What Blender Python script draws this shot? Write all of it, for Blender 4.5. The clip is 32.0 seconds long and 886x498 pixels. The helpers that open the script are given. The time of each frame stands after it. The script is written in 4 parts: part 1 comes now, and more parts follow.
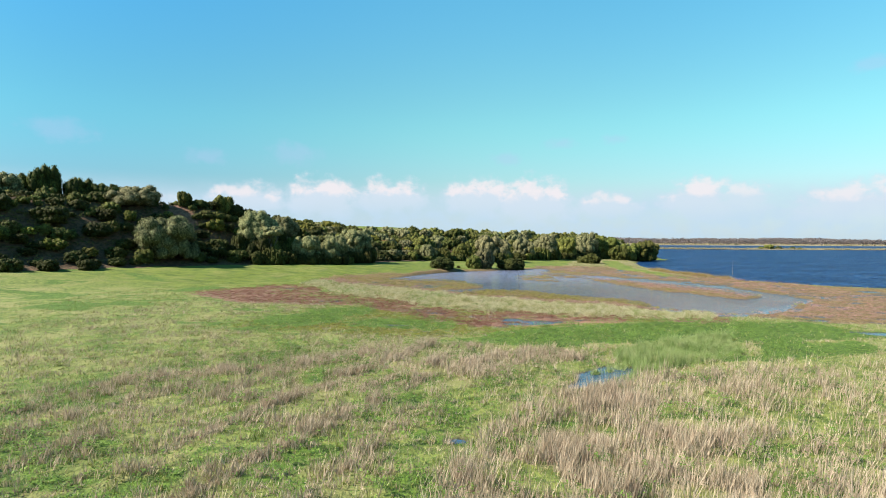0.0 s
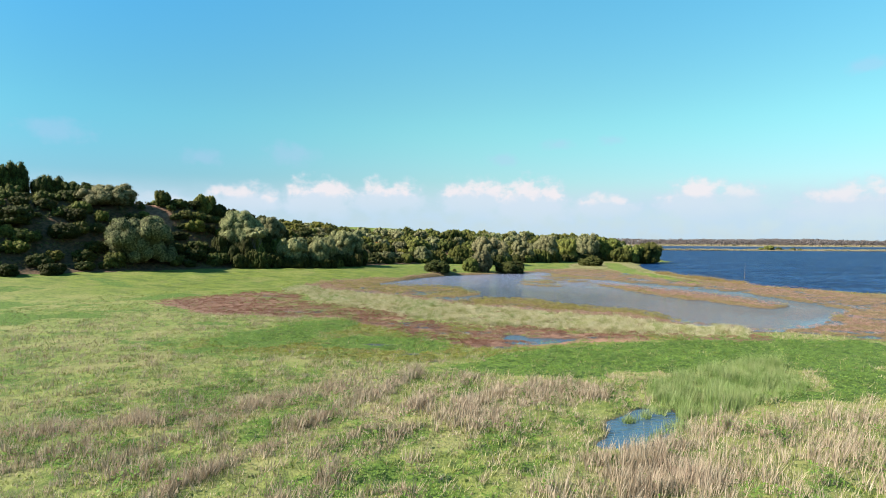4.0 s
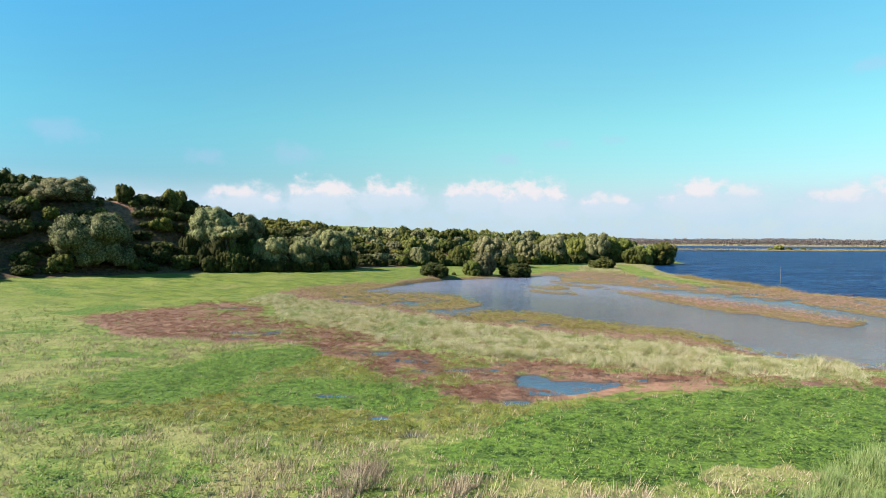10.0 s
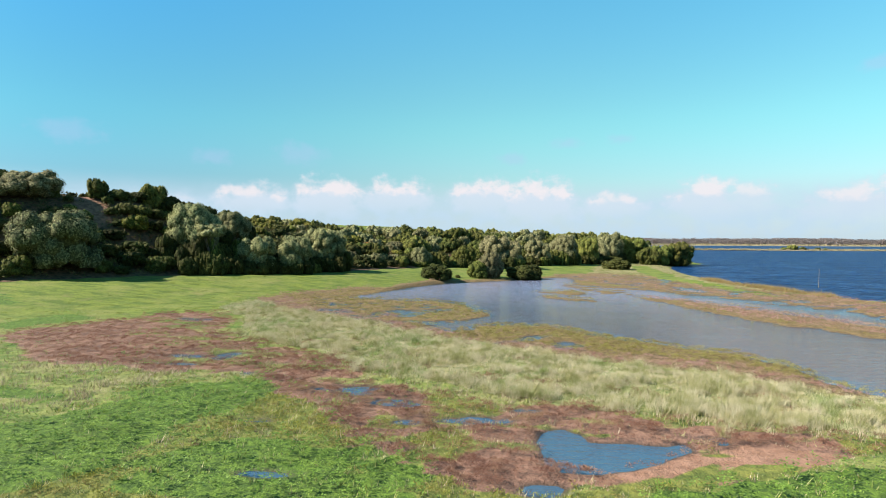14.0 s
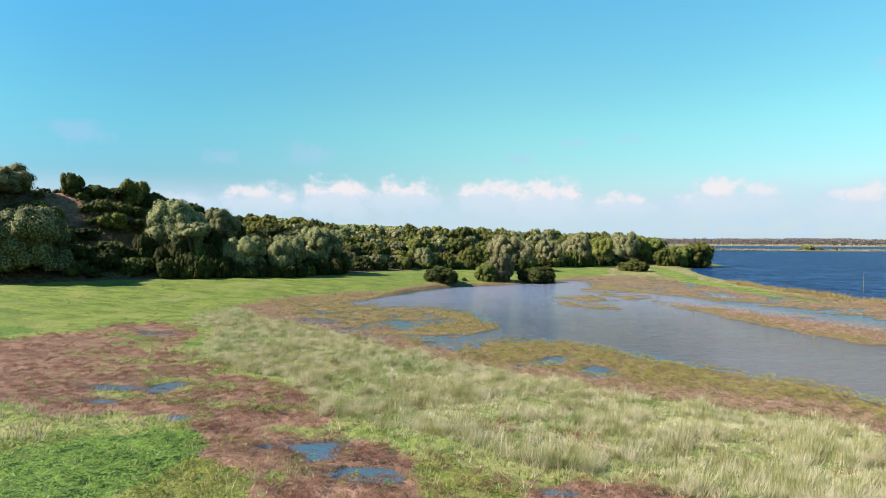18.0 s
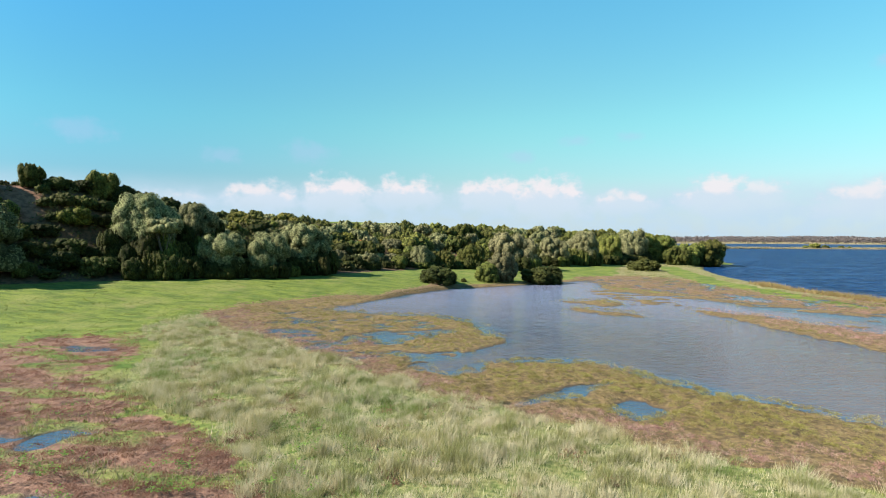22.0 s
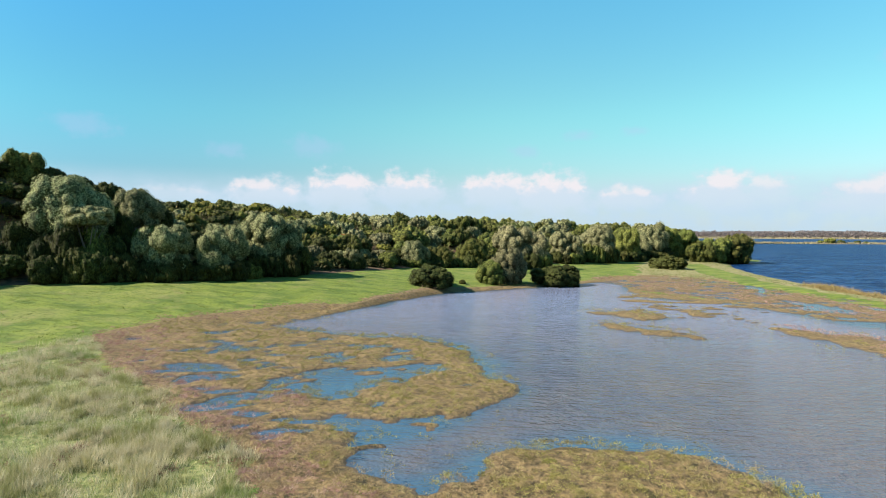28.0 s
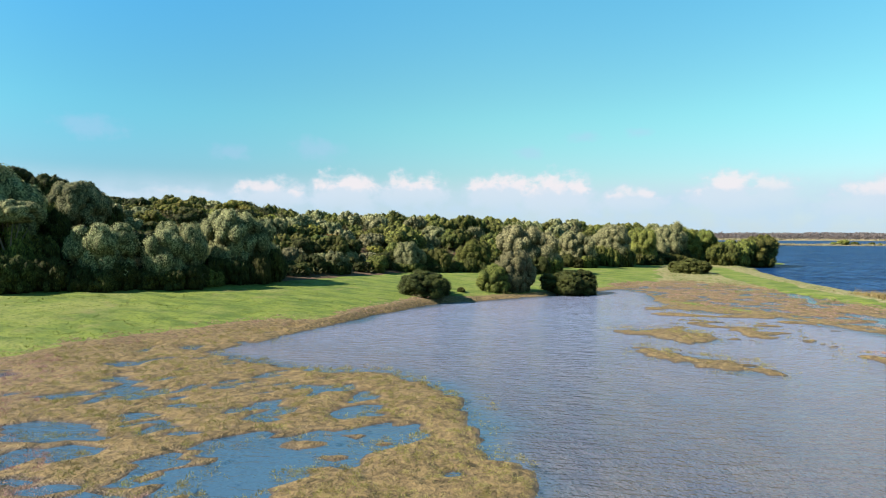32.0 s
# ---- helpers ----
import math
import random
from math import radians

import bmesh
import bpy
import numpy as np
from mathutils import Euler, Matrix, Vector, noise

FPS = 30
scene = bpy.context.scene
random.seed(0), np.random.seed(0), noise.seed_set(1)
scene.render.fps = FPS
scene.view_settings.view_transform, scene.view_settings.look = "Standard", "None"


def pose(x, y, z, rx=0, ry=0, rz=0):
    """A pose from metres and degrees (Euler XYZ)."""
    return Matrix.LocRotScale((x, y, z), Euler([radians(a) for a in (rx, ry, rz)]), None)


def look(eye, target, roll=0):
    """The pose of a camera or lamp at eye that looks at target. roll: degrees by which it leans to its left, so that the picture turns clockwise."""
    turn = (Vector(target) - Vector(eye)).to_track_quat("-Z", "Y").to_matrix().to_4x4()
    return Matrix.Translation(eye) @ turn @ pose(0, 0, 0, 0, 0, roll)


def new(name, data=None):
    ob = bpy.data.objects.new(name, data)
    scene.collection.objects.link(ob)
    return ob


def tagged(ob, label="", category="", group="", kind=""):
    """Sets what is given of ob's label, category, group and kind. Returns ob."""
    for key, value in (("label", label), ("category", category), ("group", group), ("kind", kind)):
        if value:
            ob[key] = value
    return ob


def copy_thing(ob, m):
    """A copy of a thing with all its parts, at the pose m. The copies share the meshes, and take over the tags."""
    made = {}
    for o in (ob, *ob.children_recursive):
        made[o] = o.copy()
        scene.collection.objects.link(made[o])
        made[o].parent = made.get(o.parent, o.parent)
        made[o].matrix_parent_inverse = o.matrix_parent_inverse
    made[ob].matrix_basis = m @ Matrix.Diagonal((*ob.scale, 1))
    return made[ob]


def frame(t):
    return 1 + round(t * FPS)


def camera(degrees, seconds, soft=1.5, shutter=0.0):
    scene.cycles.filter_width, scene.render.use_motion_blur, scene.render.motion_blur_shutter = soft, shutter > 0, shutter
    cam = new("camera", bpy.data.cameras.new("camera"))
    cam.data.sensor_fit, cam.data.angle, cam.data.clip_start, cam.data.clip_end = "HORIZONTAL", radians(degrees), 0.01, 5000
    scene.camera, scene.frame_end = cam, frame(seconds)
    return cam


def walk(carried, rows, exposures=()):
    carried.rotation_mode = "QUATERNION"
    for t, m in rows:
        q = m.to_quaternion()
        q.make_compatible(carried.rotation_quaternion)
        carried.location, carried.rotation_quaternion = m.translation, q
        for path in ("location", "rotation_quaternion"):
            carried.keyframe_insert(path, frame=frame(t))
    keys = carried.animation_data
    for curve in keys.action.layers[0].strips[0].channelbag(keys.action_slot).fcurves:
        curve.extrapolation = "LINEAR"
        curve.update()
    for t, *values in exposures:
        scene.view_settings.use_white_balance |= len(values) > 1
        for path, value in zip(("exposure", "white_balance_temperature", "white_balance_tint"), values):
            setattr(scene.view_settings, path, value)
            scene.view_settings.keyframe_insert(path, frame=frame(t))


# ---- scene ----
# ---- camera and walk ----
cam = camera(75, 32.0, soft=0.5)
ROWS = [
    (0, 4.47, 2.63, 9.29, 8.60, -0.82), (1, 4.25, 5.30, 9.39, 8.50, -0.82), (2, 4.04, 7.63, 9.48, 8.33, -0.82),
    (3, 3.82, 9.86, 9.55, 8.26, -0.76), (6, 3.15, 17.23, 9.71, 8.45, -0.73), (7, 2.92, 20.04, 9.74, 8.40, -0.72),
    (8, 2.68, 23.02, 9.76, 8.40, -0.71), (9, 2.44, 26.11, 9.78, 8.46, -0.73), (10, 2.19, 29.26, 9.80, 8.52, -0.78),
    (11, 1.94, 32.42, 9.81, 8.57, -0.81), (12, 1.68, 35.54, 9.81, 8.62, -0.81), (13, 1.41, 38.59, 9.81, 8.72, -0.80),
    (14, 1.14, 41.54, 9.81, 9.14, -0.82), (14.5, 1.00, 42.97, 9.81, 9.39, -0.83), (16.5, 0.44, 48.45, 9.79, 9.80, -0.84),
    (17, 0.30, 49.77, 9.78, 9.84, -0.82), (18, 0.00, 52.35, 9.77, 9.92, -0.81), (19, -0.29, 54.91, 9.75, 10.00, -0.84),
    (20, -0.59, 57.48, 9.73, 10.07, -0.91), (21, -0.90, 60.11, 9.71, 10.05, -0.98), (22, -1.21, 62.83, 9.69, 9.98, -1.02),
    (23, -1.52, 65.70, 9.66, 9.93, -1.07), (24, -1.83, 68.73, 9.63, 9.94, -1.14), (25, -2.14, 71.94, 9.60, 10.01, -1.19),
    (25.5, -2.30, 73.61, 9.58, 10.07, -1.22), (27.5, -2.92, 80.69, 9.50, 10.31, -1.45), (28, -3.08, 82.52, 9.47, 10.34, -1.53),
    (29, -3.39, 86.20, 9.42, 10.39, -1.67), (30, -3.69, 89.81, 9.36, 10.48, -1.69), (31, -3.99, 93.22, 9.29, 10.61, -1.58),
    (32, -4.29, 96.25, 9.22, 10.76, -1.36),
]


def aim(x, y, z, yaw, pitch):
    a, b = radians(yaw), radians(pitch)
    way = Vector((-math.sin(a) * math.cos(b), math.cos(a) * math.cos(b), math.sin(b)))
    return look((x, y, z), Vector((x, y, z)) + 10 * way, 0.3)


walk(cam, [(t, aim(*row)) for t, *row in ROWS], [(0, 1.58), (32, 1.58)])

# ---- sun and sky ----
SUN_AZ, SUN_EL = 247.0, 38.0   # degrees from +y, clockwise; degrees above the horizon
SUN_WAY = Vector((math.sin(radians(SUN_AZ)) * math.cos(radians(SUN_EL)), math.cos(radians(SUN_AZ)) * math.cos(radians(SUN_EL)), math.sin(radians(SUN_EL))))
sun_lamp = new("sun", bpy.data.lights.new("sun", "SUN"))
sun_lamp.data.energy, sun_lamp.data.angle, sun_lamp.data.color = 5.0, radians(0.5), (1.0, 0.93, 0.81)
sun_lamp.matrix_world = look(SUN_WAY * 100, (0, 0, 0))


class Graph:
    """Short hand for node trees."""

    def __init__(self, tree):
        self.tree, self.nodes = tree, tree.nodes
        self.nodes.clear()

    def add(self, kind, **values):
        node = self.nodes.new(kind)
        for key, value in values.items():
            setattr(node, key, value)
        return node

    def put(self, socket, value):
        if isinstance(value, bpy.types.NodeSocket):
            self.tree.links.new(value, socket)
        else:
            socket.default_value = value

    def math(self, op, a, b=0.0, c=0.0, clamp=False):
        node = self.add("ShaderNodeMath", operation=op, use_clamp=clamp)
        for n, v in enumerate((a, b, c)):
            self.put(node.inputs[n], v)
        return node.outputs[0]

    def ramp(self, value, lo, hi, a=0.0, b=1.0, smooth=True):
        node = self.add("ShaderNodeMapRange", interpolation_type="SMOOTHSTEP" if smooth else "LINEAR")
        for n, v in enumerate((value, lo, hi, a, b)):
            self.put(node.inputs[n], v)
        return node.outputs[0]

    def mix(self, fac, a, b, blend="MIX"):
        node = self.add("ShaderNodeMix", data_type="RGBA", blend_type=blend)
        self.put(node.inputs[0], fac)
        self.put(node.inputs[6], a if isinstance(a, bpy.types.NodeSocket) else (*a, 1))
        self.put(node.inputs[7], b if isinstance(b, bpy.types.NodeSocket) else (*b, 1))
        return node.outputs[2]

    def noise(self, vector, scale, detail=3.0, rough=0.55, out=0, distort=0.0):
        node = self.add("ShaderNodeTexNoise")
        self.put(node.inputs["Vector"], vector)
        self.put(node.inputs["Scale"], scale)
        node.inputs["Detail"].default_value, node.inputs["Roughness"].default_value = detail, rough
        node.inputs["Distortion"].default_value = distort
        return node.outputs[out]

    def xyz(self, vector):
        node = self.add("ShaderNodeSeparateXYZ")
        self.put(node.inputs[0], vector)
        return node.outputs

    def join(self, x, y, z):
        node = self.add("ShaderNodeCombineXYZ")
        for n, v in enumerate((x, y, z)):
            self.put(node.inputs[n], v)
        return node.outputs[0]

    def bump(self, height, strength, distance):
        node = self.add("ShaderNodeBump")
        node.inputs["Strength"].default_value, node.inputs["Distance"].default_value = strength, distance
        self.put(node.inputs["Height"], height)
        return node.outputs[0]


def make_world():
    world = bpy.data.worlds.new("sky")
    scene.world = world
    world.use_nodes = True
    g = Graph(world.node_tree)
    out, back = g.add("ShaderNodeOutputWorld"), g.add("ShaderNodeBackground")
    sky = g.add("ShaderNodeTexSky", sky_type="NISHITA", sun_disc=False)
    sky.sun_elevation, sky.sun_rotation = radians(SUN_EL), radians(SUN_AZ)
    sky.air_density, sky.dust_density, sky.ozone_density = 1.0, 0.6, 2.0
    way = g.add("ShaderNodeTexCoord").outputs["Generated"]
    x, y, z = g.xyz(way)
    up = g.math("MULTIPLY", g.math("ARCSINE", z), 57.2958)
    around = g.math("MULTIPLY", g.math("ARCTAN2", x, y), 57.2958)
    # the air's own colour: deep blue aloft, turquoise lower down, milky at the horizon
    tint = g.mix(g.ramp(up, 2, 12), SKY_LOW, SKY_MID)
    tint = g.mix(g.ramp(up, 9, 26), tint, SKY_TOP)
    air = g.mix(1.0, sky.outputs[0], tint, "MULTIPLY")
    # thin high haze: clearer towards the west, milkier over the lagoon
    air = g.mix(1.0, air, g.mix(g.ramp(around, -46, 0), (0.62, 0.68, 0.77), (1.13, 0.935, 0.875)), "MULTIPLY")
    # fair-weather clouds far off, low over the horizon: billowing tops, soft undersides
    billow = g.noise(g.join(around, g.math("MULTIPLY", up, 1.25), 0.0), 0.55, 3, 0.5)
    fine = g.noise(g.join(around, g.math("MULTIPLY", up, 1.2), 3.0), 1.9, 4, 0.55)
    shift = g.math("ADD", g.math("MULTIPLY", g.math("SUBTRACT", billow, 0.5), 2.6), g.math("MULTIPLY", g.math("SUBTRACT", fine, 0.5), 0.8))
    cloud, crest = 0.0, 0.0
    for az, base, wide, tall, much in CLOUDS:
        side = g.math("DIVIDE", g.math("SUBTRACT", around, az), wide * 1.5)
        rise = g.math("DIVIDE", g.math("SUBTRACT", up, base), tall * 1.2)
        low = g.math("MULTIPLY", g.math("MINIMUM", rise, 0.0), 1.5)
        high = g.math("MAXIMUM", rise, 0.0)
        far = g.math("SQRT", g.math("ADD", g.math("MULTIPLY", side, side), g.math("ADD", g.math("MULTIPLY", low, low), g.math("MULTIPLY", high, high))))
        body = g.math("MULTIPLY", g.ramp(g.math("SUBTRACT", far, g.math("MULTIPLY", shift, 0.5)), 1.16, 0.50, 0.0, much), g.ramp(rise, -0.9, 0.35))
        cloud = g.math("MAXIMUM", cloud, body)
        crest = g.math("MAXIMUM", crest, g.math("MULTIPLY", body, g.ramp(g.math("ADD", rise, g.math("MULTIPLY", shift, 0.35)), 0.0, 0.75)))
    veil = g.math("MULTIPLY", g.ramp(up, 6.2, 3.2), g.ramp(billow, 0.3, 0.7, 0.72, 0.95))
    air = g.mix(veil, air, HAZE)
    cloud_colour = g.mix(g.ramp(crest, 0.1, 0.75), CLOUD_DARK, CLOUD_LIGHT)
    wisp = 0.0
    for az, el, wide in SMUDGES:
        side, rise = g.math("DIVIDE", g.math("SUBTRACT", around, az), wide), g.math("DIVIDE", g.math("SUBTRACT", up, el), wide * 0.4)
        far = g.math("SQRT", g.math("ADD", g.math("MULTIPLY", side, side), g.math("MULTIPLY", rise, rise)))
        wisp = g.math("MAXIMUM", wisp, g.ramp(g.math("SUBTRACT", far, g.math("MULTIPLY", shift, 0.55)), 1.1, 0.2, 0.0, 0.32))
    air = g.mix(wisp, air, WISP)
    air = g.mix(cloud, air, cloud_colour)
    g.put(back.inputs[0], air)
    back.inputs[1].default_value = 0.06
    g.put(out.inputs[0], back.outputs[0])


SKY_LOW, SKY_MID, SKY_TOP = (0.62, 0.80, 0.86), (0.62, 1.25, 1.035), (0.53, 1.49, 1.49)
WISP = (2.7, 3.5, 5.0)
HAZE, CLOUD_DARK, CLOUD_LIGHT = (3.1, 4.1, 4.95), (3.75, 4.35, 5.0), (5.05, 4.8, 5.0)
# azimuth, base, half width, height (degrees) and density
# thin grey shreds above them: azimuth, height, half width
SMUDGES = [(-2.4, 8.0, 2.0), (2.7, 9.4, 1.8), (7.8, 9.6, 1.6), (-23, 8.2, 3.2), (-31, 7.6, 2.2), (-42, 9, 3.0), (28, 14, 1.8)]
CLOUDS = [(-27.3, 3.4, 2.6, 1.7, 0.9), (-20.3, 3.6, 2.6, 2.2, 0.95), (-13.7, 3.9, 2.9, 1.8, 0.95), (-5.0, 3.8, 2.6, 2.2, 0.95),
          (0.2, 3.3, 3.0, 2.6, 0.95), (7.0, 3.1, 2.4, 1.4, 0.8), (15.3, 3.4, 2.4, 2.2, 0.9), (18.6, 3.4, 2.0, 1.7, 0.7),
          (28.0, 2.8, 4.0, 2.0, 0.8), (41.0, 3.0, 5.0, 2.5, 0.8), (-36.0, 3.2, 3.0, 1.0, 0.5)]
make_world()

# ---- plan: outlines in metres, x to the side, y along the flight ----
POND = [(-30.8, 136.6), (-28.6, 143.5), (-26, 152.6), (-24, 161), (-19, 173), (-13, 178), (-4, 187), (7, 200), (11, 194), (10, 182),
        (14, 172), (22, 168), (28, 153), (33, 145), (39, 134), (47, 118), (50, 104), (40.4, 90), (35, 82.5), (29, 79.5), (25.4, 81),
        (22, 83), (21, 90), (18.8, 94.5), (14.8, 97), (9, 101.5), (5.5, 105.7), (3.6, 109), (0.2, 109), (-5.2, 107.4), (-6, 104),
        (-8, 103), (-11, 104.4), (-10.3, 107.4), (-7.7, 110.5), (-6.6, 113.3), (-4.9, 117.4), (-6.8, 121.3), (-8.5, 126),
        (-11, 130), (-14.5, 133), (-19.7, 132.7), (-24.6, 134)]
INLET = [(-20.2, 120.3), (-16.4, 120.3), (-13.6, 121.7), (-11.3, 122.5), (-12.1, 119.1), (-13.7, 115.7), (-11.0, 111.0), (-9.2, 109.8), (-7.5, 109.6), (-6.3, 110.8),
         (-5.3, 109.4), (-6.3, 105.2), (-8.5, 102.7), (-9.8, 103.4), (-11.5, 105.1), (-10.0, 107.3), (-12.5, 107.6), (-14.3, 107.2), (-16.1, 107.6), (-18.3, 109.3),
         (-16.9, 109.8), (-14.3, 109.2), (-13.5, 111.2), (-14.5, 112.9), (-16.9, 113.8), (-18.5, 112.9), (-20.6, 111.7), (-21.2, 112.3), (-18.6, 114.4)]
POOLS = [[(2.4, 96.9), (4.3, 99.3), (5.8, 96.5), (3.8, 95.0)], [(-2.8, 96.6), (0.9, 101.9), (3.8, 103.8), (1.0, 98.8)],
         [(1.2, 69.9), (1.9, 72.1), (3.0, 71.9), (3.9, 70.3), (6.6, 70.6), (8.6, 70.5), (6.6, 67.7), (3.0, 66.3), (1.7, 67.3)],
         [(7.0, 40), (7.9, 43.4), (10.1, 46.6), (12.0, 46.6), (11.5, 43.8), (9.0, 39.8)]]
# small pools: middle and half lengths
PUDDLES = [(-7.4, 75.4, 1.3, 0.6), (-2.4, 72.6, 1.8, 0.7), (-5.6, 71.8, 1.2, 0.5), (-0.5, 73.2, 0.6, 0.3), (-11.4, 77.6, 1.6, 0.45), (-9.6, 78.3, 1.0, 0.35), (-24.6, 86.6, 0.8, 1.5), (-39.9, 106.4, 2.4, 1.1),
           (-9.9, 64.0, 0.8, 0.3), (-5.8, 60.1, 0.6, 0.4), (-3.6, 57.8, 0.5, 0.3), (-13.6, 70.8, 0.7, 0.25), (-28.0, 85.9, 2.0, 0.45), (-26.5, 83.0, 2.0, 0.45), (-23.3, 87.6, 0.7, 0.4),
           (-27.2, 119.0, 2.3, 1.4), (-25.2, 116.8, 1.2, 0.5), (-22, 110.5, 0.9, 0.4), (-19.5, 80.8, 0.7, 0.35), (42, 67, 4.0, 1.6), (1.2, 29, 0.7, 0.5),
           (20.4, 116, 0.9, 0.3), (0.4, 75.2, 0.9, 0.4), (1.4, 64.4, 0.9, 0.4)]
ISLANDS = [[(19, 146.4), (26.4, 142.8), (31.8, 131.5), (36.8, 123.5), (40, 116), (43, 107), (39, 101.5), (33.4, 110.2), (28, 119.6), (24.4, 129)],
           [(1.9, 154.7), (8.3, 158), (12, 152), (7, 148)], [(2.2, 146.8), (7.5, 143.7), (11, 138), (8, 138), (3, 142.4)]]
BROKEN = [(8, 190), (10, 182), (22, 168), (28, 153), (33, 145), (39, 134), (48, 118), (46, 106), (39, 122), (32, 134), (27, 144), (19, 149), (9, 159), (6, 170)]
CHANNEL = [(20, 158), (33.5, 154), (38.6, 141), (44, 133), (47, 120), (44, 109), (41.5, 117), (38.5, 123), (33, 131.5), (27.5, 143), (19, 148)]
LAGOON = [(60, 303), (50, 262), (46.5, 225), (46.5, 195), (51, 165), (57, 149), (70, 134), (110, 108), (400, -40), (4600, -900), (4600, 4600),
          (-3000, 4600), (-3000, 900), (-160, 860), (30, 500), (66, 350), (76, 318), (72, 305)]
BANKS = [[(60, 752), (325, 790), (620, 834), (620, 854), (325, 808), (60, 768)],
         [(-3000, 1180), (0, 1615), (1000, 1765), (4600, 2300), (4600, 4600), (-3000, 4600)]]
FOOT = [(-400, -300), (-160, 40), (-104, 92), (-86, 123), (-64, 149), (-45, 169), (-28, 205), (0, 240), (28, 277), (48, 297), (64, 306),
        (73, 318), (64, 350), (20, 500), (-160, 860), (-3000, 900), (-3000, -300)]
TALL = [(-42, 126), (-33, 117), (-23, 110), (-9.5, 97), (-0.6, 92), (9, 87.5), (16, 84), (20.5, 80.5), (27, 79), (24, 72.8), (12.7, 72.8),
        (6.9, 74.7), (1.8, 76.4), (-4, 78.5), (-11, 82), (-18.5, 90), (-28, 96), (-34, 106), (-42, 117)]
MAT = [(-43, 127), (-41, 135), (-32, 150), (-26, 153), (-28, 137), (-14, 132), (-6, 120), (-4, 112), (-8, 104), (0, 109), (3.6, 109.5), (9, 102),
       (15, 97.5), (19, 95), (21, 90), (22, 83), (25, 80), (16, 84), (9, 87.5), (-0.6, 92), (-9.5, 97), (-23, 110), (-33, 117)]
MARSH = [(6, 206), (13, 180), (22, 170), (28, 154), (33, 146), (39, 134), (47, 118), (50, 104), (40, 90), (30, 79), (36, 74), (60, 72), (140, 60),
         (140, 80), (70, 128), (56, 145), (46.5, 165), (40, 182), (33.5, 206), (24, 220), (10, 214)]
RED = [[(-52, 91), (-49, 100), (-46.5, 109), (-39, 112.5), (-33, 104), (-31, 96), (-23, 91), (-12, 85), (-10, 80), (-20, 80), (-28, 81), (-38, 82)],
       [(-21.5, 82), (-15.7, 83), (-9.3, 80.2), (-3.7, 77), (3.6, 76.5), (8.5, 74.5), (12.7, 73), (20, 72.3), (26, 72), (14, 68.5), (8.9, 69),
        (2.9, 63.9), (-0.8, 63.9), (-4.4, 65.5), (-7.5, 68.4), (-12.5, 74.7)]]
MUD = [(0, 64.2), (4, 66), (8.3, 69.3), (12, 70.8), (16.8, 70.4), (13, 67.6), (8, 65.5)]
HERB = [[(-1.8, 54.6), (1.7, 60.2), (6.1, 64.6), (11, 67), (21, 71), (35, 73), (40, 66), (27, 57), (20.4, 58.8), (14.4, 56), (8.7, 53), (4, 52.9)],
        [(-25, 61), (-26, 67.4), (-23.7, 72.7), (-19.5, 77.5), (-16.7, 79.5), (-16.6, 72.4), (-17.5, 65.6), (-19, 60.5)],
        [(-62, 69), (-61, 76.5), (-53, 74.5), (-50.5, 67)], [(-59, 94), (-57, 106), (-51, 103), (-54, 95)],
        [(19, 49), (26, 52), (34, 56), (34, 60), (24, 57), (23, 52)],
        [(-23.8, 73.5), (-21.2, 77), (-17, 78.8), (-14.8, 76), (-16, 73), (-19, 70.5)]]
GREEN = [(36, 270), (33.5, 235), (32.5, 205), (34.5, 190), (36.5, 178), (38, 167), (43, 152), (45.5, 154), (43.5, 168), (42, 180), (40.5, 192), (39.5, 205), (41, 235), (43, 268)]
MOSS = [(-26, 58), (-24, 74), (-17, 80), (-12, 75), (-6, 68), (1, 64), (9, 68), (14, 68), (8, 64.5), (2, 60), (-6, 57)]
REED = [(10.6, 49.5), (12.2, 52.4), (15.2, 56), (20, 60.3), (22.8, 59.2), (22.6, 55), (21, 51.6), (18.4, 49.2), (15, 46.4), (12.6, 45), (11.2, 42.6), (9.4, 40.4), (9.8, 43.4),
        (11.6, 46.6)]
DRY = [(1.2, 4), (2.0, 25), (3.7, 31.2), (6.5, 36.5), (11.8, 42.6), (18.9, 45.8), (32, 49), (40, 48), (36, 4)]
STRAW = [(-26, 4), (-24, 30), (-20.4, 38), (-12, 46), (-6, 51.5), (2.7, 52.8), (9.5, 50), (5.0, 43), (0.8, 34), (-1.8, 26), (-2.5, 4)]
# rows of straw left standing: half width, density and line
STRAW_ROWS = [(0.75, 1.0, [(-4.1, 52), (-6.1, 45.1), (-7.1, 40.3), (-8.1, 36.1), (-9.2, 33.3), (-10.2, 29), (-11, 25)]),
              (0.8, 0.95, [(-2.2, 40.5), (-4.0, 34.7), (-4.7, 31.8), (-5.6, 29.3), (-6.8, 24), (-8, 18)]),
              (1.5, 0.75, [(-20.5, 36), (-16.8, 39), (-12.5, 40.8), (-9.4, 45.2), (-7.2, 49)]),
              (0.8, 0.8, [(0, 52), (-1.3, 48.6), (-2.8, 43.6), (-4.2, 40.1), (-5.6, 36)]),
              (2.6, 0.8, [(7.4, 49.4), (3.6, 48.4), (1.4, 45.4), (0.9, 42.5)]), (0.6, 0.55, [(-12, 38.5), (-13.6, 33), (-15, 27), (-16, 20)]),
              (0.7, 0.5, [(-1.2, 33), (-2.2, 28), (-3.2, 22), (-4, 16)]), (0.7, 0.5, [(-16, 36), (-18, 30), (-19.5, 24)])]
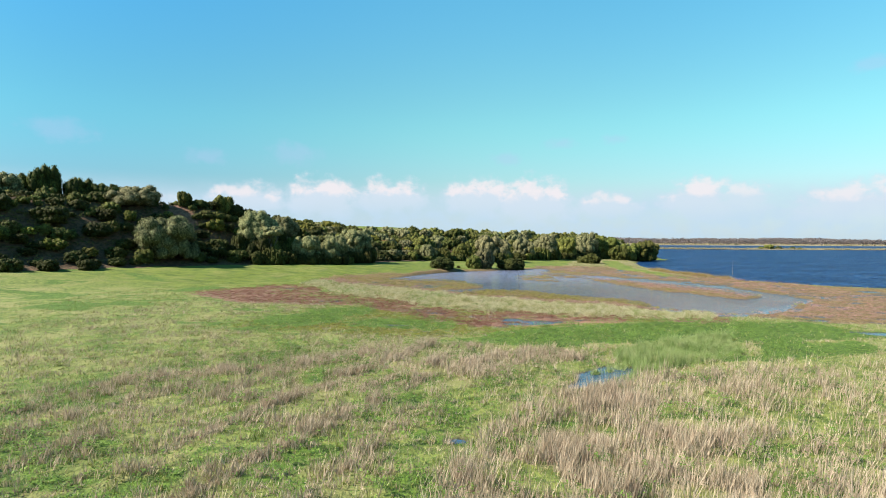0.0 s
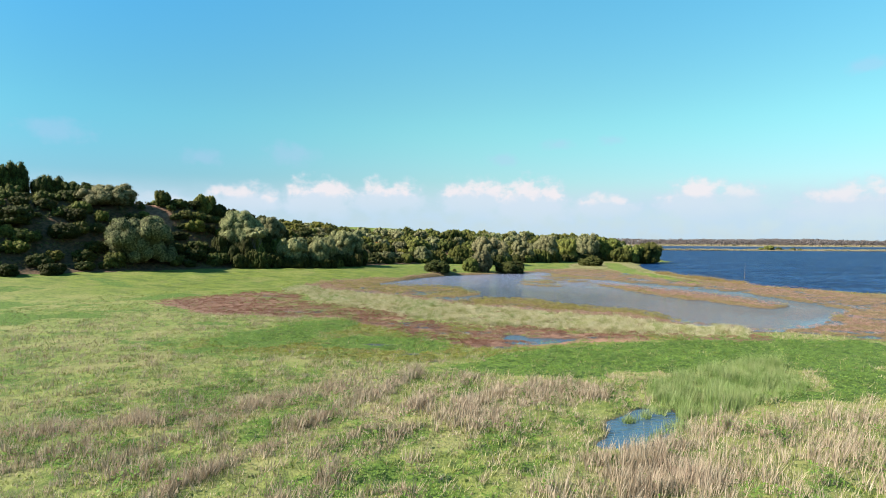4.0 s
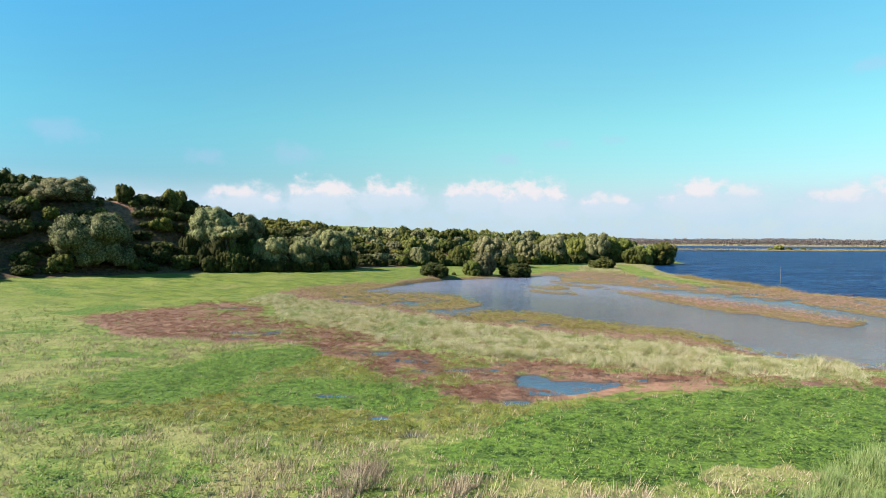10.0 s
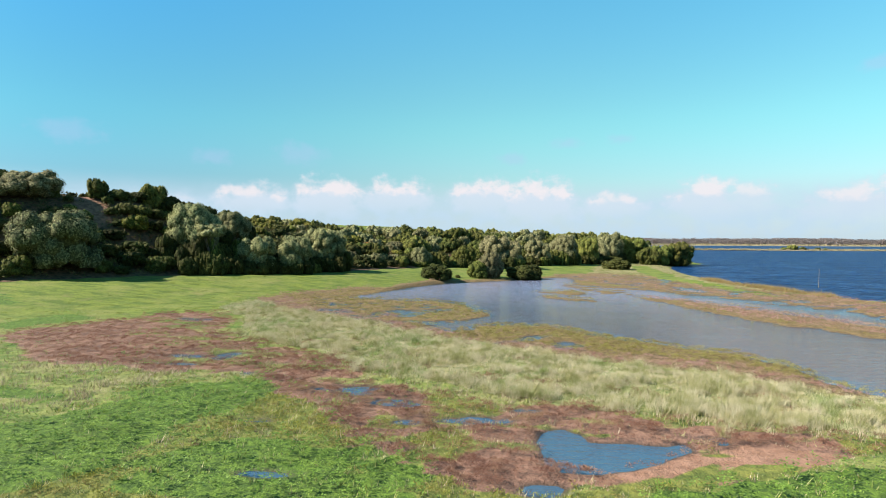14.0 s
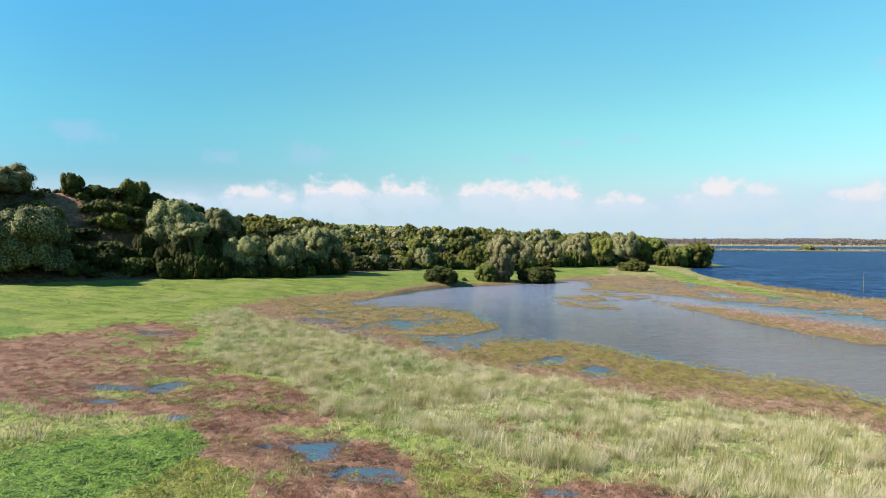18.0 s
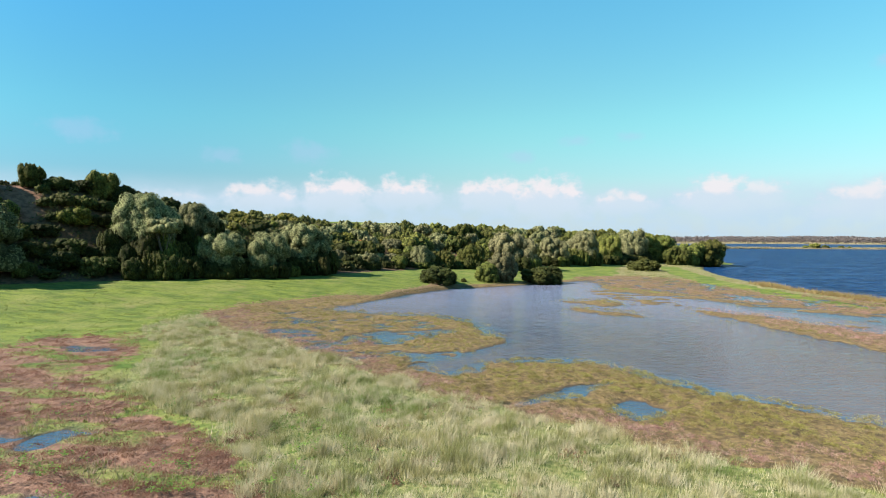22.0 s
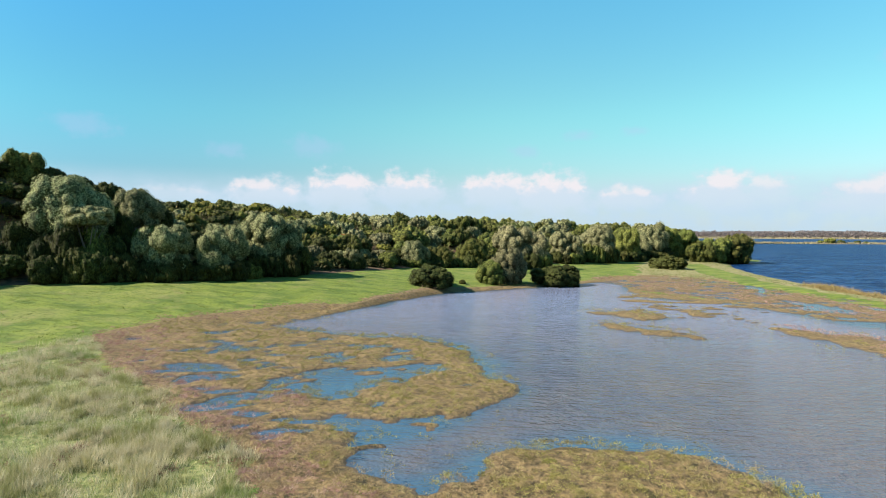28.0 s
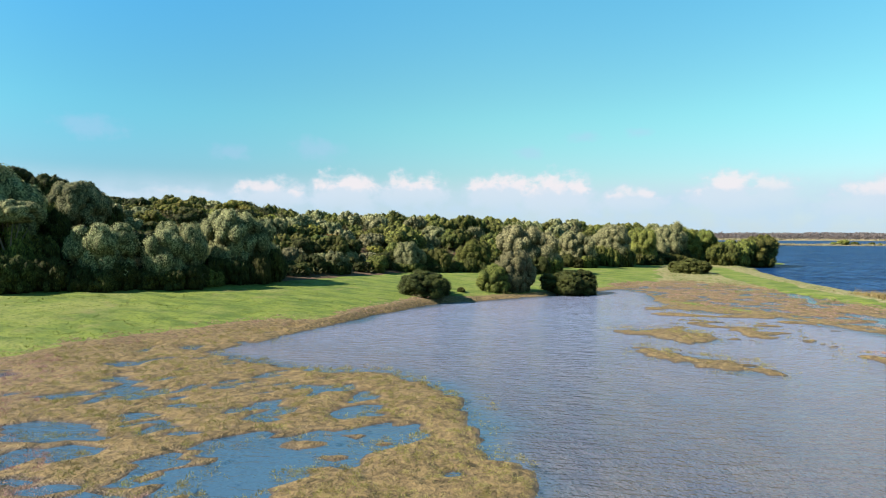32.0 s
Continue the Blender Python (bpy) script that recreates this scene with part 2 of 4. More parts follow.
BARE = [(-106, 151), (-94, 149.5), (-87, 146.4)]   # bare earth running down the slope
SPIT = [(34, 176), (42, 163), (52, 143), (66, 127), (140, 78), (420, -60), (420, -30), (110, 110), (70, 136), (57, 151), (51, 167), (46.5, 197), (46.5, 225), (50, 262), (60, 303), (34, 290), (20, 240), (14, 205), (26, 194)]


def lattice(x, y, seed):
    """Smooth noise from 0 to 1 on a unit lattice."""
    x0, y0 = np.floor(x), np.floor(y)
    fx, fy = x - x0, y - y0
    fx, fy = fx * fx * (3 - 2 * fx), fy * fy * (3 - 2 * fy)

    def corner(i, j):
        v = np.sin((x0 + i) * 127.1 + (y0 + j) * 311.7 + seed * 74.7) * 43758.5453
        return v - np.floor(v)

    low = corner(0, 0) * (1 - fx) + corner(1, 0) * fx
    high = corner(0, 1) * (1 - fx) + corner(1, 1) * fx
    return low * (1 - fy) + high * fy


def fbm(x, y, size, seed, octaves=4):
    total, weight = 0.0, 0.0
    for n in range(octaves):
        k = 0.55 ** n
        total = total + k * lattice(x / size * 2 ** n + 13.7 * n, y / size * 2 ** n - 7.9 * n, seed + n)
        weight += k
    return total / weight


def inside(outline, x, y):
    """Metres inside an outline; negative outside."""
    p = np.array(outline, float)
    near, within = np.full(x.shape, 1e18), np.zeros(x.shape, bool)
    for (ax, ay), (bx, by) in zip(p, np.roll(p, -1, 0)):
        dx, dy = bx - ax, by - ay
        k = np.clip(((x - ax) * dx + (y - ay) * dy) / (dx * dx + dy * dy), 0, 1)
        near = np.minimum(near, (x - ax - k * dx) ** 2 + (y - ay - k * dy) ** 2)
        if dy:
            within ^= ((ay > y) != (by > y)) & (x < (y - ay) * dx / dy + ax)
    return np.where(within, 1, -1) * np.sqrt(near)


def step(v, lo, hi):
    k = np.clip((v - lo) / (hi - lo), 0, 1)
    return k * k * (3 - 2 * k)


def along_line(line, x, y):
    """Metres from a line of points."""
    near = np.full(x.shape, 1e18)
    for (ax, ay), (bx, by) in zip(line, line[1:]):
        dx, dy = bx - ax, by - ay
        k = np.clip(((x - ax) * dx + (y - ay) * dy) / (dx * dx + dy * dy), 0, 1)
        near = np.minimum(near, (x - ax - k * dx) ** 2 + (y - ay - k * dy) ** 2)
    return np.sqrt(near)


def water_depth(x, y):
    """Metres inside open water; negative on land."""
    rough = (fbm(x, y, 2.2, 3) - 0.5) * 2.6 + (fbm(x, y, 0.7, 9, 2) - 0.5) * 1.0
    wet = inside(POND, x, y)
    islets = fbm(x, y, 1.5, 33, 3)
    inlet = inside(INLET, x, y)
    wet = np.maximum(wet + rough * 0.9, np.where(inlet > -2.5, inlet + rough * 0.7 + (0.385 - islets) * 8.5, -9))
    for isle in ISLANDS:
        wet = np.minimum(wet, -(inside(isle, x, y) + rough * 1.3))
    # broken mats on the far side of the pond
    broken = step(inside(BROKEN, x, y), -1, 2)
    wet = np.where(broken > 0, np.minimum(wet, 9 * (0.74 - 0.2 * broken - fbm(x * 0.75, y * 1.6, 2.6, 21))), wet)
    wet = np.maximum(wet, np.where(inside(CHANNEL, x, y) > -2, inside(CHANNEL, x, y) + rough * 0.8 + (0.46 - fbm(x * 0.5, y, 2.4, 23, 3)) * 9, -9))
    for pool in POOLS:
        wet = np.maximum(wet, inside(pool, x, y) + rough * 0.35)
    for px, py, a, b in PUDDLES:
        wet = np.maximum(wet, (1 - np.sqrt(((x - px) / a) ** 2 + ((y - py) / b) ** 2)) * min(a, b) * 0.9 + rough * min(0.62, 0.5 * min(a, b)))
    # water standing in the mats and in the marsh
    mats = np.minimum(inside(MAT, x, y), 6)
    wet = np.maximum(wet, np.where(mats > 0.5, (0.022 - np.abs(fbm(x, y, 3.4, 31) - 0.5) + 0.35 * (islets - 0.5)) * 12 - 4 * (1 - step(mats, 0.5, 2.5) * step(y - 0.4 * x, 100, 113)), -9))
    marsh = inside(MARSH, x, y)
    wet = np.maximum(wet, np.where(marsh > 1, (0.045 - np.abs(fbm(x * 0.7, y * 1.6, 5.0, 41) - 0.5) + 0.35 * (islets - 0.5)) * 14, -9))
    red = inside(RED[1], x, y)
    wet = np.maximum(wet, np.where(red > 1.0, (fbm(x, y, 2.0, 44) - 0.76) * 6, -9))
    return wet


def hill(x, y):
    """Height of the rising ground, and metres behind the foot of the slope."""
    d = inside(FOOT, x, y)
    along = x + 0.45 * (y - 150)
    side = step(along, -86, -58)
    foot = 2.4 + (0.7 - 2.4) * step(x, -60, 40)
    high = 16.7 + (8.6 - 16.7) * side
    high = high - 3.5 * step(x, 44, 62)
    wide = 26 + 9 * side - 8 * step(x, -20, 20)
    z = foot * step(d, -34, 2) + high * step(d, -2, wide)
    z = z + 2.8 * step(d, 60, 170) * step(x, 60, -20) * side - 9.0 * step(d, 27, 75) * (1 - side) + (fbm(x, y, 14, 5) - 0.5) * 2.2 * step(d, 3, 14)
    z = z + 4.0 * step(d, 80, 135) * step(x, -12, -80)
    z = z - 1.2 * np.exp(-((x + 92) ** 2 + (y - 170) ** 2) / 160) + 3.2 * np.exp(-((x + 80) ** 2 + (y - 207) ** 2) / 460)
    return z, d


def ground_height(x, y, wet=None):
    if wet is None:
        wet = water_depth(x, y)
    rise, d = hill(x, y)
    land = 0.12 + 0.16 * step(-wet, 0.2, 6) + (fbm(x, y, 5, 15) - 0.5) * 0.12 + (fbm(x, y, 0.9, 16, 2) - 0.5) * 0.10
    z = np.where(wet > 0, np.maximum(-0.05 - wet * 0.15, -0.35), land + rise)
    z = np.where((wet <= 0) & (wet > -0.35), np.minimum(z, 0.02 - wet * 0.3), z)
    lake = inside(LAGOON, x, y) + (fbm(x, y, 6, 61) - 0.5) * 3.0
    z = np.where(lake > -4, np.minimum(z, np.maximum(-0.9, -lake * 0.09)), z)
    for bank in BANKS:
        z = np.maximum(z, np.minimum((inside(bank, x, y) + (fbm(x, y, 60, 63) - 0.5) * 18) * 0.12, 1.2 + 2.5 * fbm(x, y, 120, 64)) - 0.4)
    return z


def zones(x, y, wet):
    """Cover of each kind from 0 to 1."""
    wob = (fbm(x, y, 5.0, 71) - 0.5) * 6.0 + (fbm(x, y, 1.3, 72, 3) - 0.5) * 3.0
    grain = fbm(x, y, 0.55, 73, 2)

    def edge(dist, soft):
        """A ragged margin: patches of one cover stand in the other."""
        return step(step(dist, -soft, soft) * 1.5 - grain * 0.9, 0.0, 0.35)

    out = {}
    out["tall"] = edge(inside(TALL, x, y) + wob * 0.6, 1.6)
    mat = np.maximum(inside(MAT, x, y), inside(MARSH, x, y))
    for isle in ISLANDS:
        mat = np.maximum(mat, inside(isle, x, y) + 1.5)
    mat = np.maximum(mat, inside(BROKEN, x, y))
    shore = np.where(inside(POND, x, y) > -7, 2.6 + wet + wob * 0.4, -9)
    out["mat"] = np.maximum(edge(mat + wob * 0.5, 1.5), step(shore, -0.3, 0.8)) * (1 - out["tall"] * step(wet, -1, -3))
    red = np.maximum(inside(RED[0], x, y), inside(RED[1], x, y)) + wob * 0.8
    mixed = step(fbm(x, y, 3.4, 75), 0.48, 0.60) * step(x, -14, -6)
    out["red"] = edge(red, 2.0) * (1 - out["tall"]) * (1 - 0.75 * mixed) * (0.4 + 0.6 * step(fbm(x * 0.45, y * 1.5, 2.4, 76), 0.36, 0.48))
    out["mud"] = step(inside(MUD, x, y) + wob * 0.35, -0.1, 0.4)
    out["moss"] = np.maximum(edge(inside(MOSS, x, y) + wob, 3.0), edge(red, 2.0) * mixed) * (1 - out["red"]) * (1 - out["tall"])
    herb = np.max([inside(h, x, y) for h in HERB[:1] + HERB[2:]], 0) + wob * 0.5
    thin = inside(HERB[1], x, y) + wob * 0.9
    lush = (fbm(x * 0.5, y, 5.0, 81) - 0.63) * 14 - 9 * (1 - step(y, 44, 58) * step(y, 125, 110) * step(x, 6, -6))
    out["herb"] = np.maximum(edge(herb, 1.0), edge(np.maximum(thin, lush), 2.0)) * (1 - out["red"]) * (1 - out["tall"]) * (1 - out["mat"])
    out["moss"] = out["moss"] * (1 - out["herb"])
    weeds = edge(inside(STRAW, x, y) + 3 + wob, 3) * step(fbm(x, y, 1.8, 83), 0.42, 0.6)
    weeds = np.maximum(weeds, 0.8 * step(fbm(x, y, 1.6, 85), 0.52, 0.66) * step(y, 100, 84) * step(x, -2, -14))
    weeds = np.maximum(weeds, edge(inside(DRY, x, y) + 2 + wob, 2) * step(fbm(x, y, 2.0, 84), 0.46, 0.62))
    out["weeds"] = weeds
    out["reed"] = step(inside(REED, x, y) + wob * 0.2, -0.2, 0.5)
    straw = 0.0
    tear = fbm(x, y, 1.6, 92)
    for half, much, line in STRAW_ROWS:
        straw = np.maximum(straw, much * step(along_line(line, x, y) + (tear - 0.5) * 1.3 + wob * 0.08, half * 1.05, half * 0.45) * (0.45 + 0.55 * step(tear, 0.36, 0.55)))
    # loose straw between the rows
    loose = step(inside(STRAW, x, y) + wob, -3.0, 4.0) * step(fbm(x, y, 1.1, 94, 3), 0.52, 0.66) * 0.28
    patch = step(fbm(x, y, 1.5, 93) - 0.12 * step(x, 11, 20), 0.44, 0.58)
    out["dry"] = np.maximum(edge(inside(DRY, x, y) + wob * 0.4, 1.2) * (0.05 + 0.95 * patch) * (1 - 0.72 * step(x, 10, 18)), np.maximum(straw, loose))
    out["dry"] = out["dry"] * (1 - out["herb"]) * (1 - out["reed"])
    out["pale"] = (0.25 + 0.75 * step(fbm(x * 0.7, y, 6.0, 95) + 0.6 * (grain - 0.5), 0.36, 0.60)) * step(y, 104, 84) * (1 - out["herb"])
    green = inside(GREEN, x, y) + wob * 0.5
    out["spit"] = step(inside(SPIT, x, y) + wob, -1, 1) * (1 - step(green, -0.8, 0.8))
    out["mat"] = out["mat"] * (1 - step(green, -0.5, 0.8))
    return out


# ---- ground: one sheet out to the horizon ----
def spread(points):
    """Coordinates along an axis from (from, to, step) runs."""
    return np.unique(np.round(np.concatenate([np.arange(a, b, s) for a, b, s in points]), 3))


def grid_mesh(name, xs, ys, height):
    gx, gy = np.meshgrid(xs, ys)
    x, y = gx.ravel(), gy.ravel()
    wet = water_depth(x, y)
    z = height(x, y, wet)
    nx, ny = len(xs), len(ys)
    i = (np.arange(ny - 1)[:, None] * nx + np.arange(nx - 1)[None]).ravel()
    quads = np.stack([i, i + 1, i + 1 + nx, i + nx], 1)
    mesh = from_arrays(name, np.stack([x, y, z], 1), quads)
    return mesh, x, y, wet, z


def from_arrays(name, verts, faces):
    """A mesh of equal-sided faces from arrays."""
    mesh = bpy.data.meshes.new(name)
    count, side = faces.shape
    mesh.vertices.add(len(verts))
    mesh.vertices.foreach_set("co", np.ascontiguousarray(verts, np.float32).ravel())
    mesh.loops.add(count * side)
    mesh.loops.foreach_set("vertex_index", np.ascontiguousarray(faces, np.int32).ravel())
    mesh.polygons.add(count)
    mesh.polygons.foreach_set("loop_start", np.arange(0, count * side, side, dtype=np.int32))
    mesh.update(calc_edges=True)
    return mesh


def weights(mesh, name, *values):
    data = np.stack([np.asarray(v, np.float32) for v in values] + [np.ones(len(values[0]), np.float32)] * (4 - len(values)), 1)
    layer = mesh.attributes.new(name, "FLOAT_COLOR", "POINT")
    layer.data.foreach_set("color", np.ascontiguousarray(data, np.float32).ravel())


# ---- materials ----
def material(name):
    m = bpy.data.materials.new(name)
    m.use_nodes = True
    g = Graph(m.node_tree)
    out, shader = g.add("ShaderNodeOutputMaterial"), g.add("ShaderNodeBsdfPrincipled")
    g.put(out.inputs[0], shader.outputs[0])
    return m, g, shader


def ground_material():
    m, g, s = material("marsh_ground")
    at = g.add("ShaderNodeNewGeometry").outputs["Position"]
    fine, mid, big = g.noise(at, 9.0, 4), g.noise(at, 1.3, 4), g.noise(at, 0.16, 4)
    x, y, z = g.xyz(at)
    tuft = g.noise(at, 3.2, 4, 0.6)
    meadow = g.mix(g.ramp(mid, 0.38, 0.62), (0.060, 0.088, 0.015), (0.145, 0.165, 0.038))
    meadow = g.mix(g.ramp(big, 0.42, 0.66), meadow, (0.176, 0.166, 0.061))
    meadow = g.mix(g.ramp(tuft, 0.52, 0.68, 0.0, 0.6), meadow, (0.040, 0.065, 0.012))
    streak = g.noise(g.join(g.math("MULTIPLY", x, 0.4), y, 0.0), 0.5, 5, 0.65)
    lawn = g.mix(g.ramp(streak, 0.38, 0.60), (0.052, 0.082, 0.009), (0.120, 0.145, 0.019))
    lawn = g.mix(g.ramp(big, 0.48, 0.68, 0.0, 0.8), lawn, (0.146, 0.150, 0.038))
    lawn = g.mix(g.ramp(tuft, 0.48, 0.66, 0.0, 0.8), lawn, (0.046, 0.069, 0.009))
    lawn = g.mix(g.ramp(g.noise(at, 0.33, 5, 0.7), 0.56, 0.70, 0.0, 0.6), lawn, (0.144, 0.122, 0.050))
    colour = g.mix(g.ramp(g.math("ADD", y, g.math("MULTIPLY", big, 30.0)), 100, 130), meadow, lawn)
    colour = g.mix(g.ramp(fine, 0.5, 0.8, 0.0, 0.25), colour, (0.185, 0.190, 0.060))

    def zone(name, n):
        node = g.add("ShaderNodeAttribute", attribute_name=name)
        if n == 3:
            return node.outputs["Alpha"]
        split = g.add("ShaderNodeSeparateColor")
        g.put(split.inputs[0], node.outputs["Color"])
        return split.outputs[n]

    def lay(base, mask, dark, light, noise_value, edge=0.35):
        sharp = g.ramp(g.math("ADD", mask, g.math("MULTIPLY", g.math("SUBTRACT", fine, 0.5), edge)), 0.35, 0.65)
        return g.mix(sharp, base, g.mix(g.ramp(noise_value, 0.35, 0.65), dark, light))

    colour = lay(colour, zone("cover_a", 3), (0.058, 0.076, 0.018), (0.216, 0.180, 0.101), tuft)      # straw
    colour = lay(colour, zone("cover_b", 1), (0.070, 0.092, 0.022), (0.180, 0.180, 0.070), tuft)     # tall grass
    colour = lay(colour, zone("cover_b", 0), (0.032, 0.060, 0.008), (0.082, 0.132, 0.016), tuft)  # herbs
    colour = lay(colour, zone("cover_b", 3), (0.108, 0.108, 0.032), (0.209, 0.169, 0.086), mid)       # spit
    colour = lay(colour, zone("cover_a", 1), (0.080, 0.054, 0.026), (0.165, 0.112, 0.050), tuft)     # glasswort mats
    colour = lay(colour, zone("cover_a", 0), (0.083, 0.045, 0.032), (0.209, 0.115, 0.081), g.math("MULTIPLY", g.math("ADD", streak, tuft), 0.5))    # red glasswort
    colour = lay(colour, zone("cover_a", 2), (0.173, 0.090, 0.058), (0.223, 0.122, 0.083), mid)    # bare mud
    colour = lay(colour, zone("cover_b", 2), (0.042, 0.032, 0.016), (0.112, 0.062, 0.036), mid)    # earth of the slope
    colour = lay(colour, g.add("ShaderNodeAttribute", attribute_name="bare").outputs["Fac"], (0.105, 0.055, 0.034), (0.195, 0.102, 0.064), mid)
    colour = lay(colour, g.add("ShaderNodeAttribute", attribute_name="moss").outputs["Fac"], (0.060, 0.076, 0.014), (0.130, 0.132, 0.028), mid)
    colour = g.mix(g.ramp(z, 0.10, -0.02), colour, (0.054, 0.037, 0.026))
    colour = g.mix(g.math("MULTIPLY", g.ramp(y, 600, 800), g.ramp(z, 8, 4)), colour, g.mix(mid, (0.115, 0.094, 0.065), (0.216, 0.173, 0.115)))
    g.put(s.inputs["Base Color"], colour)
    g.put(s.inputs["Roughness"], g.ramp(z, 0.02, 0.12, 0.45, 0.95))
    s.inputs["Specular IOR Level"].default_value = 0.25
    height = g.math("ADD", g.math("MULTIPLY", fine, 0.6), g.math("MULTIPLY", mid, 0.8))
    g.put(s.inputs["Normal"], g.bump(g.math("ADD", height, tuft), 0.8, 0.16))
    return m


def water_material(name, deep, bright_water, calm_sky_blue, ripple, size, rough, shine, calm_head=1.0, pond_tint=None, patch=0.30):
    """Wind-ruffled water; smoother, with reflected sky painted in blue, where the attribute "shelter" is 1."""
    m, g, s = material(name)
    at = g.add("ShaderNodeNewGeometry").outputs["Position"]
    x, y, z = g.xyz(at)
    shelter = g.add("ShaderNodeAttribute", attribute_name="shelter").outputs["Fac"]
    gust = g.noise(g.join(g.math("MULTIPLY", x, 0.5), y, 0.0), 0.09, 4, 0.6)
    lee = g.ramp(y, 118, 172, 1.0, calm_head)   # the head of the pond lies in the lee of the wood
    # light and dark of the waves painted in by mixing two colours
    swell = g.noise(g.join(x, g.math("MULTIPLY", y, 0.5), 5.0), patch, 5, 0.7)
    colour = g.mix(g.ramp(g.math("ADD", g.math("MULTIPLY", gust, 0.35), g.math("MULTIPLY", swell, 0.65)), 0.43, 0.60), deep, bright_water)
    if pond_tint:   # eastern half tinted; at the head, reflected sky painted in paler and bluer
        colour = g.mix(g.ramp(g.math("SUBTRACT", x, g.math("MULTIPLY", gust, 12.0)), -6, 16), colour, pond_tint)
        colour = g.mix(g.ramp(g.math("ADD", y, g.math("MULTIPLY", gust, 20.0)), 122, 178), colour, (1.8 * pond_tint[0], 2.15 * pond_tint[1], 2.8 * pond_tint[2]))
    g.put(s.inputs["Base Color"], g.mix(shelter, colour, calm_sky_blue))
    g.put(s.inputs["Roughness"], g.ramp(shelter, 0, 1, rough, 0.05))
    g.put(s.inputs["Specular IOR Level"], g.ramp(shelter, 0, 1, shine, 0.5))
    s.inputs["IOR"].default_value = 1.333
    # wind ripples, long across the wind
    along = g.math("ADD", g.math("MULTIPLY", x, -0.06), g.math("MULTIPLY", y, 1.0))
    across = g.math("ADD", g.math("MULTIPLY", x, 1.0), g.math("MULTIPLY", y, 0.06))
    wave = g.noise(g.join(g.math("MULTIPLY", across, 0.30), along, 0.0), size, 3, 0.55, distort=0.5)
    chop = g.noise(at, size * 2.3, 2, 0.5)
    force = g.math("MULTIPLY", g.math("MULTIPLY", g.ramp(gust, 0.3, 0.6, 0.5, 1.0), lee), g.ramp(shelter, 0, 1, 1.0, 0.4))
    height = g.math("MULTIPLY", g.math("ADD", wave, g.math("MULTIPLY", chop, 0.35)), force)
    g.put(s.inputs["Normal"], g.bump(height, 1.0, ripple))
    return m


def blade_material(name, dark, light, pale, rough=0.75, pale_share=0.35, sheer=0.25, accent=None, tuft=None, even=0.45, lump=2.2, deep=0.65):
    """Leaves and blades that differ by patch, by tuft and a little from one to the next."""
    m, g, s = material(name)
    geo = g.add("ShaderNodeNewGeometry")
    at, luck = geo.outputs["Position"], geo.outputs["Random Per Island"]
    patch = g.noise(at, 0.22, 4)
    colour = g.mix(g.ramp(patch, 0.35, 0.65), dark, light)
    if accent:
        colour = g.mix(g.ramp(g.noise(at, 0.13, 5, 0.65), 0.50, 0.62), colour, accent)
    if tuft:
        colour = g.mix(g.ramp(g.noise(at, 0.9, 4, 0.6), 0.48, 0.60, 0.0, 0.9), colour, tuft)
    clump = g.noise(at, lump, 3, 0.6)
    colour = g.mix(g.ramp(clump, 0.46, 0.66, 0.0, 0.75), colour, pale)
    colour = g.mix(g.ramp(clump, 0.50, 0.34, 0.0, deep), colour, tuple(0.62 * v for v in dark))
    colour = g.mix(g.ramp(luck, 1 - pale_share, 1.0, 0.0, even), colour, pale)
    colour = g.mix(g.math("MULTIPLY", g.math("FRACT", g.math("MULTIPLY", luck, 37.0)), 0.4 * even), colour, dark)
    g.put(s.inputs["Base Color"], colour)
    s.inputs["Roughness"].default_value, s.inputs["Specular IOR Level"].default_value = rough, 0.2
    thin = g.add("ShaderNodeBsdfTranslucent")
    g.put(thin.inputs[0], colour)
    both = g.add("ShaderNodeMixShader")
    both.inputs[0].default_value = sheer
    g.put(both.inputs[1], s.outputs[0])
    g.put(both.inputs[2], thin.outputs[0])
    g.put(g.nodes["Material Output"].inputs[0], both.outputs[0])
    return m


def leaf_material(name, dark, light, pale, pale_share=0.3, lumpy_shade=False):
    m, g, s = material(name)
    geo = g.add("ShaderNodeNewGeometry")
    at, luck = geo.outputs["Position"], geo.outputs["Random Per Island"]
    own = g.add("ShaderNodeObjectInfo").outputs["Random"]
    patch = g.noise(at, 0.5, 3)
    colour = g.mix(g.ramp(patch, 0.35, 0.65), dark, light)
    colour = g.mix(g.math("MULTIPLY", g.ramp(luck, 1 - pale_share, 1.0), 0.3), colour, pale)
    hue = g.add("ShaderNodeHueSaturation")
    g.put(hue.inputs["Hue"], g.ramp(own, 0, 1, 0.475, 0.515, False))
    g.put(hue.inputs["Value"], g.ramp(g.math("FRACT", g.math("MULTIPLY", own, 17.0)), 0, 1, 0.65, 1.35, False))
    g.put(hue.inputs["Color"], colour)
    g.put(s.inputs["Base Color"], hue.outputs[0])
    s.inputs["Roughness"].default_value, s.inputs["Specular IOR Level"].default_value = 0.7, 0.08
    # bumps, and shade between leaves painted as dark speckle
    if lumpy_shade:
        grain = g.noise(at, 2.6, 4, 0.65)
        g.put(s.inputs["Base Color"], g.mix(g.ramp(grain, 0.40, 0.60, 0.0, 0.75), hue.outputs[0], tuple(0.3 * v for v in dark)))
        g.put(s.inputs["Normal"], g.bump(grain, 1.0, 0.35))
    return m


